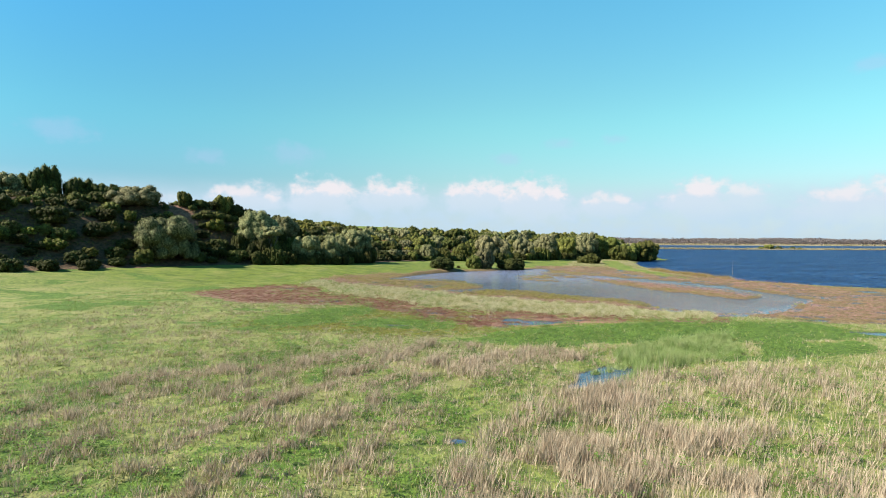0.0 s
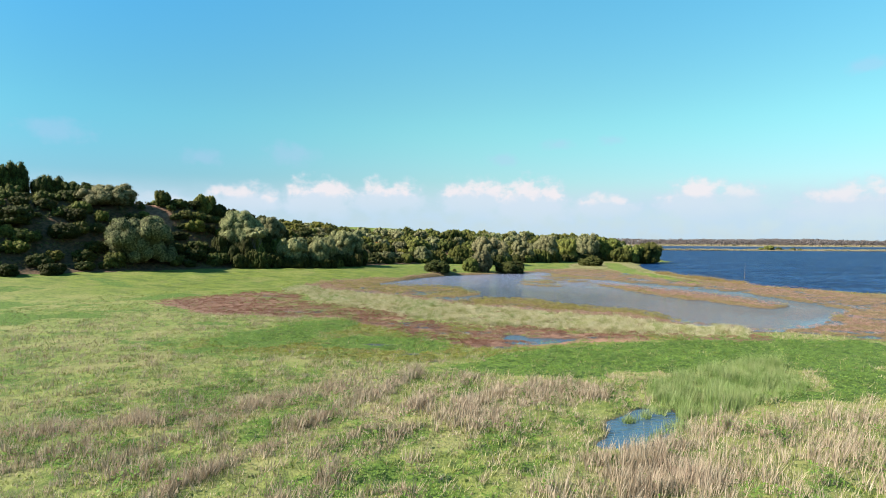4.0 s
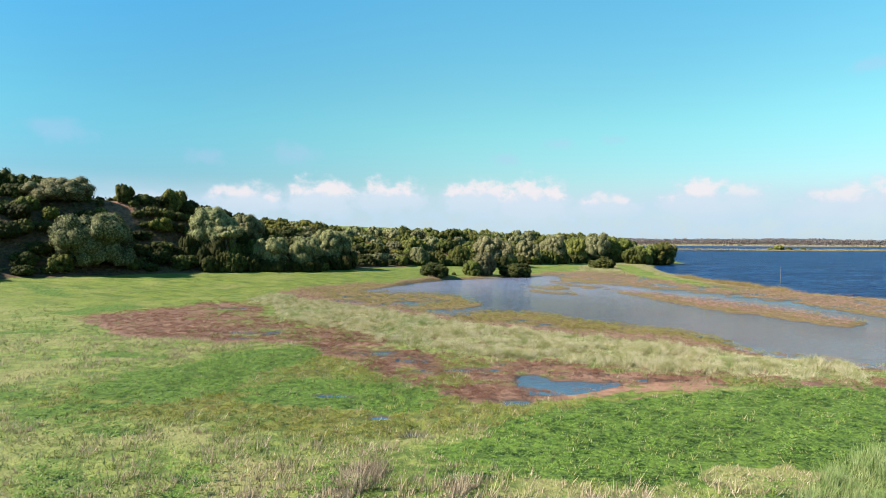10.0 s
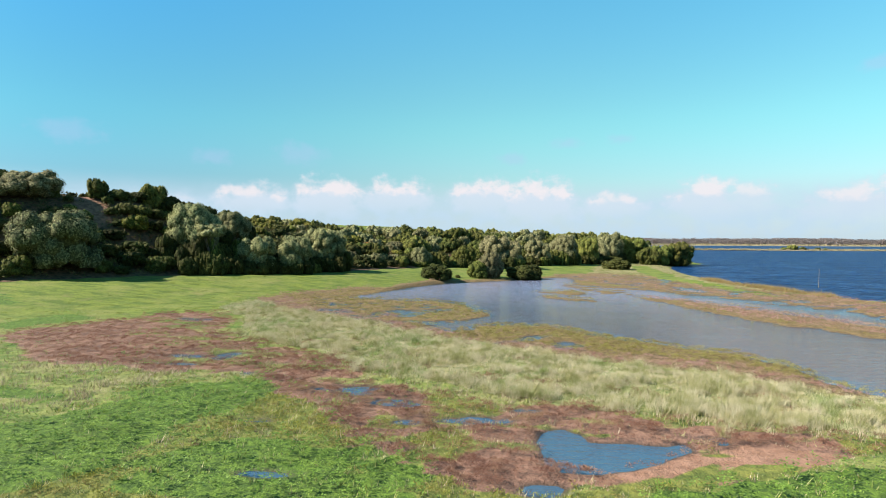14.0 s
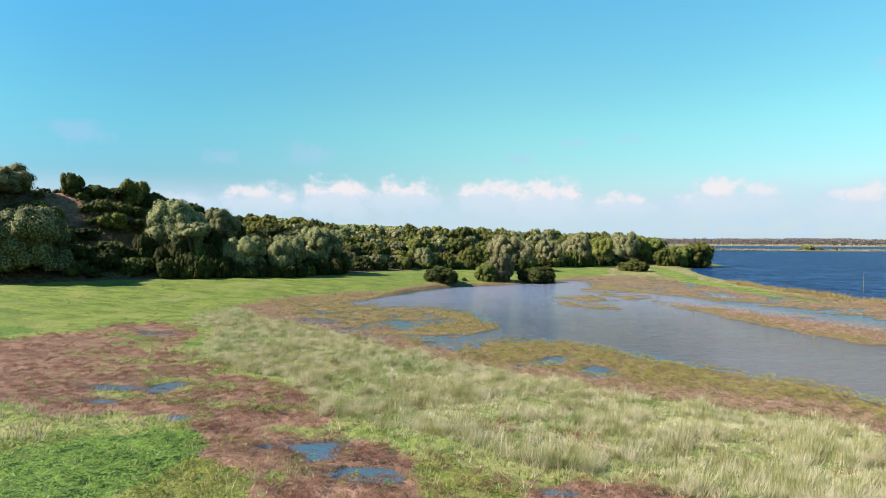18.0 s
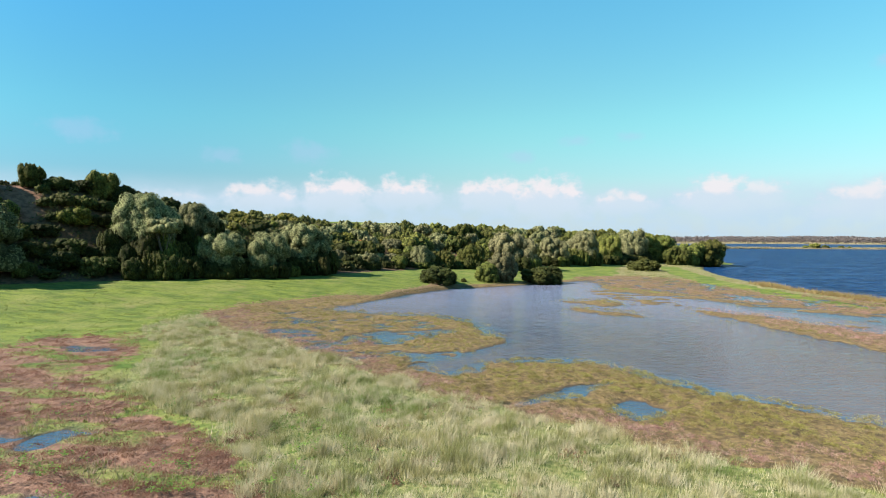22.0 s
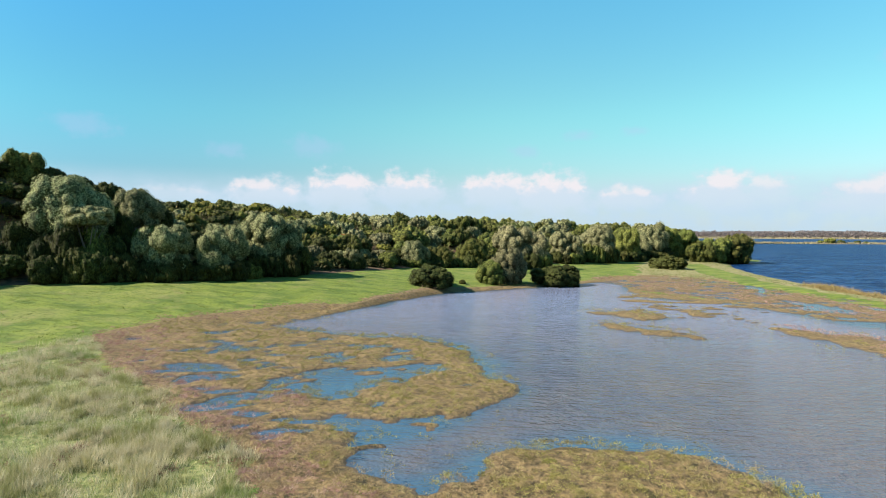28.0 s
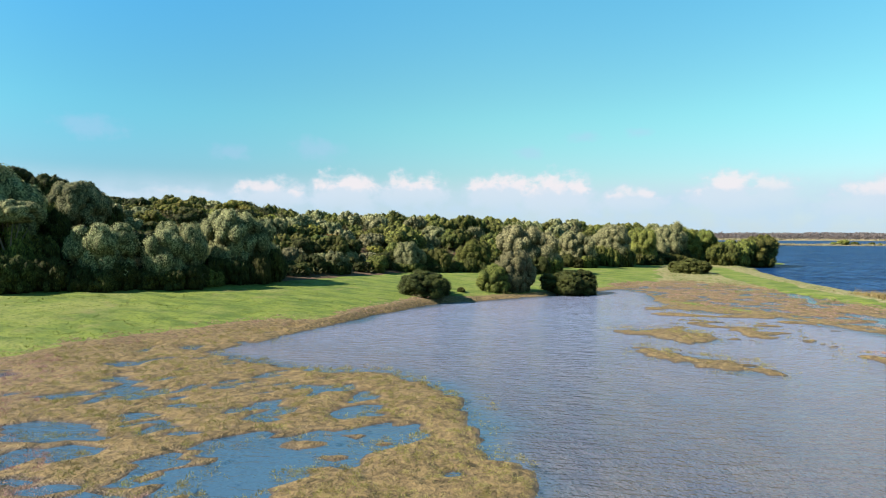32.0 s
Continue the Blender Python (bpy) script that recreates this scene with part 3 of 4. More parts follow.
def bark_material():
    m, g, s = material("bark")
    at = g.add("ShaderNodeTexCoord").outputs["Object"]
    n = g.noise(at, 14, 5)
    g.put(s.inputs["Base Color"], g.mix(n, (0.050, 0.040, 0.029), (0.173, 0.144, 0.115)))
    s.inputs["Roughness"].default_value = 0.9
    g.put(s.inputs["Normal"], g.bump(n, 0.7, 0.04))
    return m


GROUND = ground_material()
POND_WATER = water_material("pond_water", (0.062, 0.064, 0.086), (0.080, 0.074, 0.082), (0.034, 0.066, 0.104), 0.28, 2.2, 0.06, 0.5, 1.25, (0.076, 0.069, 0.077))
LAKE_WATER = water_material("lagoon_water", (0.002, 0.014, 0.052), (0.020, 0.062, 0.152), (0.014, 0.043, 0.086), 3.0, 0.6, 0.35, 0.02, patch=0.7)
BARK = bark_material()
PASTURE_BLADE = blade_material("pasture_grass", (0.105, 0.142, 0.022), (0.225, 0.236, 0.055), (0.38, 0.335, 0.215), pale_share=0.3, tuft=(0.285, 0.260, 0.130), deep=0.35)
LAWN_BLADE = blade_material("lawn_grass", (0.056, 0.090, 0.007), (0.135, 0.162, 0.015), (0.200, 0.198, 0.064), pale_share=0.2, tuft=(0.158, 0.160, 0.038), deep=0.4, lump=1.4)
STRAW_BLADE = blade_material("dry_straw", (0.245, 0.184, 0.119), (0.374, 0.292, 0.202), (0.490, 0.407, 0.302), pale_share=0.5, tuft=(0.274, 0.194, 0.144))
TALL_BLADE = blade_material("tall_marsh_grass", (0.190, 0.200, 0.060), (0.340, 0.308, 0.145), (0.515, 0.445, 0.320), pale_share=0.4, sheer=0.3, accent=(0.125, 0.200, 0.036), tuft=(0.445, 0.388, 0.262), lump=1.3, deep=0.6)
REED_BLADE = blade_material("reed_blade", (0.130, 0.195, 0.052), (0.220, 0.285, 0.090), (0.320, 0.345, 0.165), pale_share=0.3, sheer=0.35, tuft=(0.235, 0.262, 0.110), deep=0.4, lump=1.2)
HERB_LEAF = blade_material("herb_leaf", (0.052, 0.104, 0.012), (0.108, 0.182, 0.025), (0.175, 0.250, 0.052), rough=0.5, pale_share=0.25, tuft=(0.130, 0.188, 0.028), lump=1.7)
SPIT_BLADE = blade_material("spit_grass", (0.072, 0.122, 0.019), (0.137, 0.173, 0.036), (0.274, 0.223, 0.122), pale_share=0.2, tuft=(0.230, 0.166, 0.094))
RUST_BLADE = blade_material("rusty_reed", (0.173, 0.122, 0.043), (0.259, 0.187, 0.076), (0.317, 0.245, 0.130), pale_share=0.3)
RED_TWIG = blade_material("red_glasswort", (0.142, 0.062, 0.042), (0.230, 0.118, 0.082), (0.270, 0.165, 0.108), pale_share=0.2, accent=(0.225, 0.145, 0.080), tuft=(0.180, 0.080, 0.058), lump=1.6)
MAT_TWIG = blade_material("ochre_glasswort", (0.140, 0.108, 0.036), (0.240, 0.202, 0.066), (0.272, 0.236, 0.090), pale_share=0.2, accent=(0.240, 0.160, 0.102), tuft=(0.205, 0.196, 0.044), even=0.3, lump=1.9)
PINK_TWIG = blade_material("pink_glasswort", (0.220, 0.124, 0.105), (0.340, 0.198, 0.176), (0.375, 0.262, 0.208), pale_share=0.2, accent=(0.250, 0.175, 0.095), tuft=(0.240, 0.108, 0.098), even=0.3, lump=1.9)
MOSS_TWIG = blade_material("yellow_glasswort", (0.125, 0.140, 0.024), (0.225, 0.225, 0.036), (0.250, 0.215, 0.070), pale_share=0.3, tuft=(0.210, 0.150, 0.065), deep=0.5)
SCRUB_TWIG = blade_material("slope_scrub", (0.036, 0.043, 0.016), (0.108, 0.108, 0.030), (0.151, 0.108, 0.043), pale_share=0.25, sheer=0.1, accent=(0.144, 0.148, 0.036))
LEAVES = {
    "olive": leaf_material("olive_leaves", (0.169, 0.167, 0.075), (0.263, 0.252, 0.120), (0.335, 0.319, 0.167), 0.3),
    "mastic": leaf_material("mastic_leaves", (0.037, 0.045, 0.012), (0.067, 0.072, 0.018), (0.111, 0.110, 0.031), 0.25),
    "oak": leaf_material("oak_leaves", (0.076, 0.088, 0.019), (0.142, 0.149, 0.032), (0.190, 0.189, 0.050), 0.25),
    "broom": leaf_material("broom_leaves", (0.122, 0.126, 0.021), (0.203, 0.199, 0.034), (0.261, 0.237, 0.058), 0.35),
    "rust": leaf_material("rust_leaves", (0.157, 0.088, 0.023), (0.252, 0.145, 0.033), (0.312, 0.189, 0.054), 0.3),
}
# leaf colours darkened to stand for shade inside the crowns
SHADED = {
    "olive": leaf_material("shaded_olive", (0.090, 0.091, 0.040), (0.140, 0.135, 0.059), (0.161, 0.154, 0.076), 0.3, True),
    "mastic": leaf_material("shaded_mastic", (0.026, 0.027, 0.006), (0.041, 0.045, 0.010), (0.054, 0.056, 0.014), 0.25, True),
    "oak": leaf_material("shaded_oak", (0.047, 0.054, 0.014), (0.083, 0.086, 0.019), (0.101, 0.105, 0.025), 0.25, True),
    "broom": leaf_material("shaded_broom", (0.068, 0.070, 0.011), (0.114, 0.110, 0.018), (0.142, 0.128, 0.029), 0.35, True),
    "rust": leaf_material("shaded_rust", (0.079, 0.047, 0.012), (0.129, 0.074, 0.017), (0.157, 0.098, 0.026), 0.3, True),
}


def part(name, mesh, mat, parent=None, label=""):
    """One mesh object, under a thing where one is given."""
    if isinstance(mesh, bmesh.types.BMesh):
        bm, mesh = mesh, bpy.data.meshes.new(name)
        bm.to_mesh(mesh)
        bm.free()
    if mat and not mesh.materials:
        mesh.materials.append(mat)
    ob = new(name, mesh)
    ob.parent = parent
    return tagged(ob, label=label)


# ---- the ground ----
XS = spread([(-4600, -700, 300), (-700, -240, 20), (-240, -110, 4), (-110, -64, 1.5), (-64, 60, 0.7), (60, 130, 2.5), (130, 800, 20), (800, 4700, 200)])
YS = spread([(-1500, -60, 120), (-60, 14, 4), (14, 150, 0.65), (150, 210, 0.9), (210, 340, 2.5), (340, 740, 14), (740, 870, 3.5), (870, 1580, 60), (1580, 1820, 12),
             (1820, 4700, 160)])
ground_mesh, GX, GY, GWET, _ = grid_mesh("ground", XS, YS, ground_height)
Z = zones(GX, GY, GWET)
_, BEHIND = hill(GX, GY)
earth = step(BEHIND + 3 * (fbm(GX, GY, 4, 102) - 0.5), -1.8, 0.6) * (1 - 0.5 * step(GX, -20, 10) * step(BEHIND, 2, 0)) * step(BEHIND + 10 * fbm(GX, GY, 30, 101), 84, 70)
weights(ground_mesh, "cover_a", Z["red"], Z["mat"], Z["mud"], Z["dry"])
weights(ground_mesh, "cover_b", np.maximum(Z["herb"], 0.7 * Z["weeds"]), Z["tall"], earth, Z["spit"])
bare_layer = ground_mesh.attributes.new("bare", "FLOAT", "POINT")
bare_layer.data.foreach_set("value", np.ascontiguousarray(step(along_line(BARE, GX, GY) + 4 * (fbm(GX, GY, 4, 103) - 0.5), 3.4, 2.0), np.float32))
moss_layer = ground_mesh.attributes.new("moss", "FLOAT", "POINT")
moss_layer.data.foreach_set("value", np.ascontiguousarray(Z["moss"] * (1 - Z["mat"]), np.float32))
ground_mesh.polygons.foreach_set("use_smooth", np.ones(len(ground_mesh.polygons), bool))
tagged(part("ground", ground_mesh, GROUND), "grassy lagoon shore rising to a wooded slope", "ground", kind="structure")


def sheet(name, outline, xs, ys, mat, shelter):
    """A level water sheet of the cells that lie inside an outline."""
    gx, gy = np.meshgrid(xs, ys)
    nx, ny = len(xs), len(ys)
    i = (np.arange(ny - 1)[:, None] * nx + np.arange(nx - 1)[None]).ravel()
    quads = np.stack([i, i + 1, i + 1 + nx, i + nx], 1)
    x, y = gx.ravel(), gy.ravel()
    quads = quads[inside(outline, x[quads].mean(1), y[quads].mean(1)) > 0]
    used, quads = np.unique(quads, return_inverse=True)
    x, y = x[used], y[used]
    mesh = from_arrays(name, np.stack([x, y, 0 * x], 1), quads.reshape(-1, 4))
    layer = mesh.attributes.new("shelter", "FLOAT", "POINT")
    layer.data.foreach_set("value", np.ascontiguousarray(shelter(x, y), np.float32))
    return part(name, mesh, mat)


def pond_shelter(x, y):
    open_water = inside(POND, x, y)
    for isle in ISLANDS:
        open_water = np.minimum(open_water, 1.6 - inside(isle, x, y))
    open_water = np.minimum(open_water, 9 - 7.6 * step(x, 14, 30) * step(y, 118, 140))
    return 1 - step(open_water + (fbm(x, y, 5, 121) - 0.5) * 4, -0.5, 2.6)


POND_SHEET = [(-70, 15), (95, 15), (95, 99), (64, 128), (50, 147), (44, 164), (42, 190), (42, 240), (-70, 240)]
LAKE_SHEET = [(44.5, 190), (47.5, 165), (54, 148.5), (67.5, 131.5), (100, 104), (400, -75), (4650, -1000), (4650, 4650), (-3000, 4650), (-3000, 900), (20, 800), (58, 320), (50, 296), (44.5, 240)]
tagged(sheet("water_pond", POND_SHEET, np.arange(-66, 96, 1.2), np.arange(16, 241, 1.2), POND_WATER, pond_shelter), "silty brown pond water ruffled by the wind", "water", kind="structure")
lake_xs = spread([(-3000, -100, 290), (-100, 40, 35), (40, 110, 1.5), (110, 420, 30), (420, 4700, 400)])
lake_ys = spread([(-1000, 90, 60), (90, 330, 2), (330, 4700, 200)])
tagged(sheet("water_lagoon", LAKE_SHEET, lake_xs, lake_ys, LAKE_WATER, lambda x, y: 0 * x), "dark blue lagoon with small wind waves", "water", kind="structure")


# ---- trees ----
def ball(rng, n):
    v = rng.normal(size=(n, 3))
    return v / np.linalg.norm(v, axis=1)[:, None]


def crown_mesh(name, seed, puffs, leaves, leaf, flat=1.0, ragged=0.10, lift=0.0):
    """A crown of radius 1: lobes, set with rounded puffs of leaves, whose tops reach 1.2 * flat. lift: how far its underside is raised."""
    rng = np.random.default_rng(seed)
    middles, radii = [(0, 0, 0.52)], [0.56]
    for n in range(8 if flat < 1.3 else 15):
        a, r = 2.4 * n + rng.uniform(-0.4, 0.4), rng.uniform(0.40, 0.66)
        if flat < 1.3:
            z = rng.uniform(0.22, 0.36) if n % 2 else rng.uniform(0.50, 0.78)
            r *= 0.80 if n % 2 else 1.06
        else:
            z = 0.25 + (n % 5) / 4 * (flat - 0.55) + rng.uniform(-0.1, 0.1)
            r *= (1.05 - 0.45 * max(z / flat - 0.6, 0)) * (0.78 if z < 0.45 * flat else 1.0)
        middles.append((r * math.cos(a), r * math.sin(a), z))
        radii.append(rng.uniform(0.30, 0.44))
    if flat > 1.3:
        middles, radii = middles + [(0.05, 0, flat - 0.55), (-0.1, 0.1, flat * 0.6)], radii + [0.5, 0.55]
    lobes, wide = np.array(middles), np.array(radii)
    size = math.sqrt(8.0 * max(flat, 1) / (puffs * 2.2))
    which = rng.choice(len(wide), puffs * 14, p=wide ** 2 / (wide ** 2).sum())
    way = ball(rng, len(which))
    spots = lobes[which] + way * wide[which][:, None] * rng.uniform(0.9, 1.06, (len(which), 1))
    deep = np.min(np.linalg.norm(spots[:, None] - lobes[None], axis=2) / wide[None], axis=1)
    spots = spots[(deep > 0.88) & (spots[:, 2] > 0.10)]
    chosen = np.zeros((0, 3))
    for p in spots:
        if len(chosen) < puffs and (not len(chosen) or np.min(((chosen - p) ** 2).sum(1)) > (size * 0.9) ** 2):
            chosen = np.vstack([chosen, p])
    puff_r = size * rng.uniform(0.7, 1.35, len(chosen))
    share = rng.choice(len(chosen), leaves, p=puff_r ** 2 / (puff_r ** 2).sum())
    out = chosen * (1, 1, 0.8) - (0, 0, 0.30 * max(flat, 1))
    out /= np.linalg.norm(out, axis=1)[:, None]
    way = ball(rng, leaves) + 0.75 * out[share] + (0, 0, 0.25)
    way /= np.linalg.norm(way, axis=1)[:, None]
    at = chosen[share] + way * (puff_r[share] * (1 - np.abs(rng.normal(0, ragged, leaves)) + 0.35 * ragged))[:, None]
    face = way + ball(rng, leaves) * 0.5
    face /= np.linalg.norm(face, axis=1)[:, None]
    side = np.cross(face, ball(rng, leaves))
    side /= np.linalg.norm(side, axis=1)[:, None] + 1e-9
    up = np.cross(face, side)
    broad = leaf * rng.uniform(0.6, 1.4, leaves)[:, None]
    long = broad * rng.uniform(1.0, 1.7, leaves)[:, None]
    quad = np.stack([at - side * broad * 0.5, at - up * long * 0.5, at + side * broad * 0.5, at + up * long * 0.6], 1)
    verts, faces = quad.reshape(-1, 3), np.arange(4 * leaves).reshape(-1, 4)
    # dense inner bodies of each puff and lobe, their shade put into the colour
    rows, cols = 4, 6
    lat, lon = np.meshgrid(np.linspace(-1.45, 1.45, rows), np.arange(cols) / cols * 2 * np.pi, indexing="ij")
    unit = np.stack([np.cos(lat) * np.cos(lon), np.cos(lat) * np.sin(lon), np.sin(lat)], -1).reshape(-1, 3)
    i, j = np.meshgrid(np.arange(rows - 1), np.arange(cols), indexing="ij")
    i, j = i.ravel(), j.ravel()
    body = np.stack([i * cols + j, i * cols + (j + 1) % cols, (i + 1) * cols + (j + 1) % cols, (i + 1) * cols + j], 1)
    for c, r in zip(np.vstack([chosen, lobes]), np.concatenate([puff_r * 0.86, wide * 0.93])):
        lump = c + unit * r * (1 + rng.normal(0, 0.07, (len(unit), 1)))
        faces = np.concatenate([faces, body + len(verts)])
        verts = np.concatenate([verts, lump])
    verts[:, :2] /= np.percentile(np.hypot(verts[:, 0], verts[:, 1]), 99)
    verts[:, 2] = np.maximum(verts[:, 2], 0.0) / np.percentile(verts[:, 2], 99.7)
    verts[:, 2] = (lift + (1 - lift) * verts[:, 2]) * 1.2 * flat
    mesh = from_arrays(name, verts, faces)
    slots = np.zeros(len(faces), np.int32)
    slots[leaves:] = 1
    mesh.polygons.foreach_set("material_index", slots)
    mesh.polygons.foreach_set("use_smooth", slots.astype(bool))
    return mesh


def trunk_mesh(name, seed, limbs=4, high=0.75):
    """A tapered trunk with limbs, for a crown of radius about 1."""
    rng = np.random.default_rng(seed)
    bm = bmesh.new()

    def tube(points, wide):
        rings = []
        for n, p in enumerate(points):
            r = wide * (1 - 0.75 * n / (len(points) - 1))
            rings.append([bm.verts.new((p[0] + r * math.cos(a), p[1] + r * math.sin(a), p[2])) for a in (k * math.tau / 6 for k in range(6))])
        for low, top in zip(rings, rings[1:]):
            for k in range(6):
                bm.faces.new((low[k], low[(k + 1) % 6], top[(k + 1) % 6], top[k]))
        bm.faces.new(rings[-1])

    tube([(0, 0, -0.3), (0.02, 0.01, 0.15), (0.05, -0.03, high * 0.6), (0.03, 0.02, high)], 0.085 if limbs < 6 else 0.05)
    for k in range(limbs):
        a = k * math.tau / limbs + rng.uniform(-0.4, 0.4)
        far = rng.uniform(0.4, 0.75)
        tube([(0.02, 0, 0.1 + 0.05 * k), (0.4 * far * math.cos(a), 0.4 * far * math.sin(a), 0.35), (far * math.cos(a), far * math.sin(a), high * rng.uniform(0.7, 1.1))], 0.045)
    return bm


def tree_kind(kind, name, label, category, seed, puffs, leaves, leaf, flat=1.0, ragged=0.10, limbs=4, lift=0.0):
    root = new(name)
    tagged(root, label, category)
    part("trunk", trunk_mesh("trunk", seed, limbs, 0.8 * flat), BARK, root)
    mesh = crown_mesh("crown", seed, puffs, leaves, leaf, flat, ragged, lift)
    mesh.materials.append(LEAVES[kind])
    mesh.materials.append(SHADED[kind])
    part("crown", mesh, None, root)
    return root


OLIVE, OAK, MASTIC = "silvery grey-green wild olive tree on the slope", "dark green evergreen oak in the wood", "dense dark green mastic bush"
KINDS = {
    "fine_mastic": [tree_kind("mastic", "mastic_bush", MASTIC, "bush", s, 150, 13000, 0.026, 1.0) for s in (31, 32)],
    "fine_oak": [tree_kind("oak", "oak_tree", OAK, "tree", s, 76, 12000, 0.026) for s in (33, 35)],
    "fine_olive": [tree_kind("olive", "olive_tree", OLIVE, "tree", s, 64, 12000, 0.026, 1.0, 0.13) for s in (34, 21, 22)],
    "bare_olive": [tree_kind("olive", "olive_tree", OLIVE, "tree", 36, 46, 6000, 0.030, 1.0, 0.15, 7, 0.42)],
    "tall_olive": [tree_kind("olive", "olive_tree", OLIVE, "tree", 41, 110, 9000, 0.030, 1.6, 0.13)],
    "tall_oak": [tree_kind("oak", "oak_tree", OAK, "tree", 44, 90, 6000, 0.036, 1.6, 0.12)],
    "olive": [tree_kind("olive", "olive_tree", OLIVE, "tree", s, 60, 4200, 0.042, 1.0, 0.14) for s in (1, 2, 3)],
    "oak": [tree_kind("oak", "oak_tree", OAK, "tree", s, 60, 3800, 0.042, 1.0, 0.12) for s in (4, 5)],
    "mastic": [tree_kind("mastic", "mastic_bush", MASTIC, "bush", s, 60, 3400, 0.042, 0.85, 0.12) for s in (6, 7)],
    "broom": [tree_kind("broom", "broom_shrub", "yellow-green broom shrub on the slope", "shrub", s, 26, 900, 0.080, 0.85, 0.14) for s in (8, 9)],
    "rust": [tree_kind("rust", "rusty_shrub", "rust-tinged shrub among the green ones", "shrub", 10, 24, 850, 0.080, 0.85, 0.14)],
    "slope_olive": [tree_kind("olive", "olive_tree", "grey-green olive scrub high on the slope", "tree", s, 26, 900, 0.078, 0.9, 0.13) for s in (15, 16)],
    "slope_mastic": [tree_kind("mastic", "mastic_bush", "dark mastic scrub high on the slope", "bush", s, 26, 860, 0.078, 0.8, 0.12) for s in (17, 18)],
    "slope_oak": [tree_kind("oak", "oak_tree", "dark oak scrub high on the slope", "tree", s, 26, 900, 0.078, 0.95, 0.12) for s in (19, 20)],
    "far_oak": [tree_kind("oak", "oak_tree", "dark green evergreen oak in the far wood", "tree", s, 26, 800, 0.084, 0.95, 0.12) for s in (11, 12)],
    "far_olive": [tree_kind("olive", "olive_tree", "grey-green wild olive in the far wood", "tree", s, 26, 800, 0.084, 0.95, 0.12) for s in (13, 14)],
}
FLAT = {"tall_olive": 1.6, "tall_oak": 1.6, "mastic": 0.85, "broom": 0.85, "rust": 0.85, "slope_olive": 0.9, "slope_mastic": 0.8, "slope_oak": 0.95, "far_oak": 0.95, "far_olive": 0.95}
dice = random.Random(5)


def plant(kind, x, y, radius, tall=1.0, sink=0.07, label="", pick=None, top=None, most=1.25):
    """A tree or shrub of a kind on the ground, with its crown's radius and how tall it is for its width, or the height of its top.
    most: how tall its crown may be for its width before a bare trunk shows."""
    choices = KINDS[kind]
    base = choices[dice.randrange(len(choices)) if pick is None else pick]
    z = float(ground_height(np.array([x]), np.array([y]))[0]) - sink * radius
    high = radius * tall if top is None else max(top - z, 0.8 * radius) / (1.2 * FLAT.get(kind, 1.0))
    grow = max(high - most * radius, 0.0)   # a crown keeps its shape: what is left is a bare trunk under it
    high -= grow
    gap = 1.2 * FLAT.get(kind, 1.0) * grow
    size = (radius * dice.uniform(0.94, 1.06), radius * dice.uniform(0.94, 1.06), high)
    ob = copy_thing(base, Matrix.Translation((x, y, z + gap)) @ Matrix.Rotation(dice.uniform(0, math.tau), 4, "Z") @ Matrix.Diagonal((*size, 1)))
    if gap:
        k = (0.9 + gap / high) / 1.1
        for trunk in ob.children:
            if trunk.name.startswith("trunk"):
                trunk.matrix_basis = Matrix.Translation((0, 0, 0.8 - 0.8 * k)) @ Matrix.Diagonal((1, 1, k, 1))
    placed.append((x, y, radius * (0.35 if gap > 0.4 * radius else 0.9)))
    return tagged(ob, label, group="trees and shrubs of the wood")


placed = []
# beside the pond and at the tip of the wood
plant("fine_mastic", -22.0, 175.0, 4.2, top=4.4, label="rounded dark mastic bush alone at the pond's edge")
plant("fine_oak", -13.2, 185.0, 2.9, top=4.9, label="round bright green bush at the head of the pond")
plant("tall_olive", -9.9, 187.0, 3.5, top=7.0, label="grey-green olive behind the bush at the pond", pick=0)
plant("fine_mastic", -1.7, 190.5, 5.0, top=3.7, label="low dark mastic bush spreading beside the pond")
plant("mastic", -17.6, 180.5, 0.8, top=1.6, label="very small bush on the grassy bank")
plant("fine_mastic", 28.0, 243.0, 4.8, top=3.5, label="low dark bush on the grassy spit")
TIP = "dark evergreen oak at the tip of the wood"
for x, y, r, top in ((45, 280, 5.4, 7.6), (50.5, 285, 5.4, 8.6), (57.5, 290, 6.8, 10.0), (62, 299, 5.6, 8.6)):
    plant("tall_oak" if top > 9 else "oak", x, y, r, top=top, label=TIP)
# olives and oaks along the foot of the slope
EDGE, UNDER = "broad grey-green olive at the edge of the wood", "dark mastic growing under the olives"


def edge_tree(kind, x, y, r, top, label=EDGE, pick=None):
    """A spreading crown above dark bushes that hide its trunk."""
    ob = plant(kind, x, y, r, top=top, label=label, pick=pick)
    z = float(ground_height(np.array([x]), np.array([y]))[0])
    room = max(top - 1.1 * r - z, 0.45 * r)
    for out, along in ((0.45, -0.7), (0.70, -0.25), (0.72, 0.25), (0.45, 0.7), (0.05, 0.95), (0.05, -0.95)):
        u, v = x + r * (0.8 * out + 0.6 * along), y + r * (-0.6 * out + 0.8 * along)
        low = float(ground_height(np.array([u]), np.array([v]))[0])
        plant("mastic" if dice.random() < 0.7 else "oak", u, v, r * dice.uniform(0.36, 0.50), top=low + room * dice.uniform(0.8, 1.25), label=UNDER, most=2.2)
    return ob


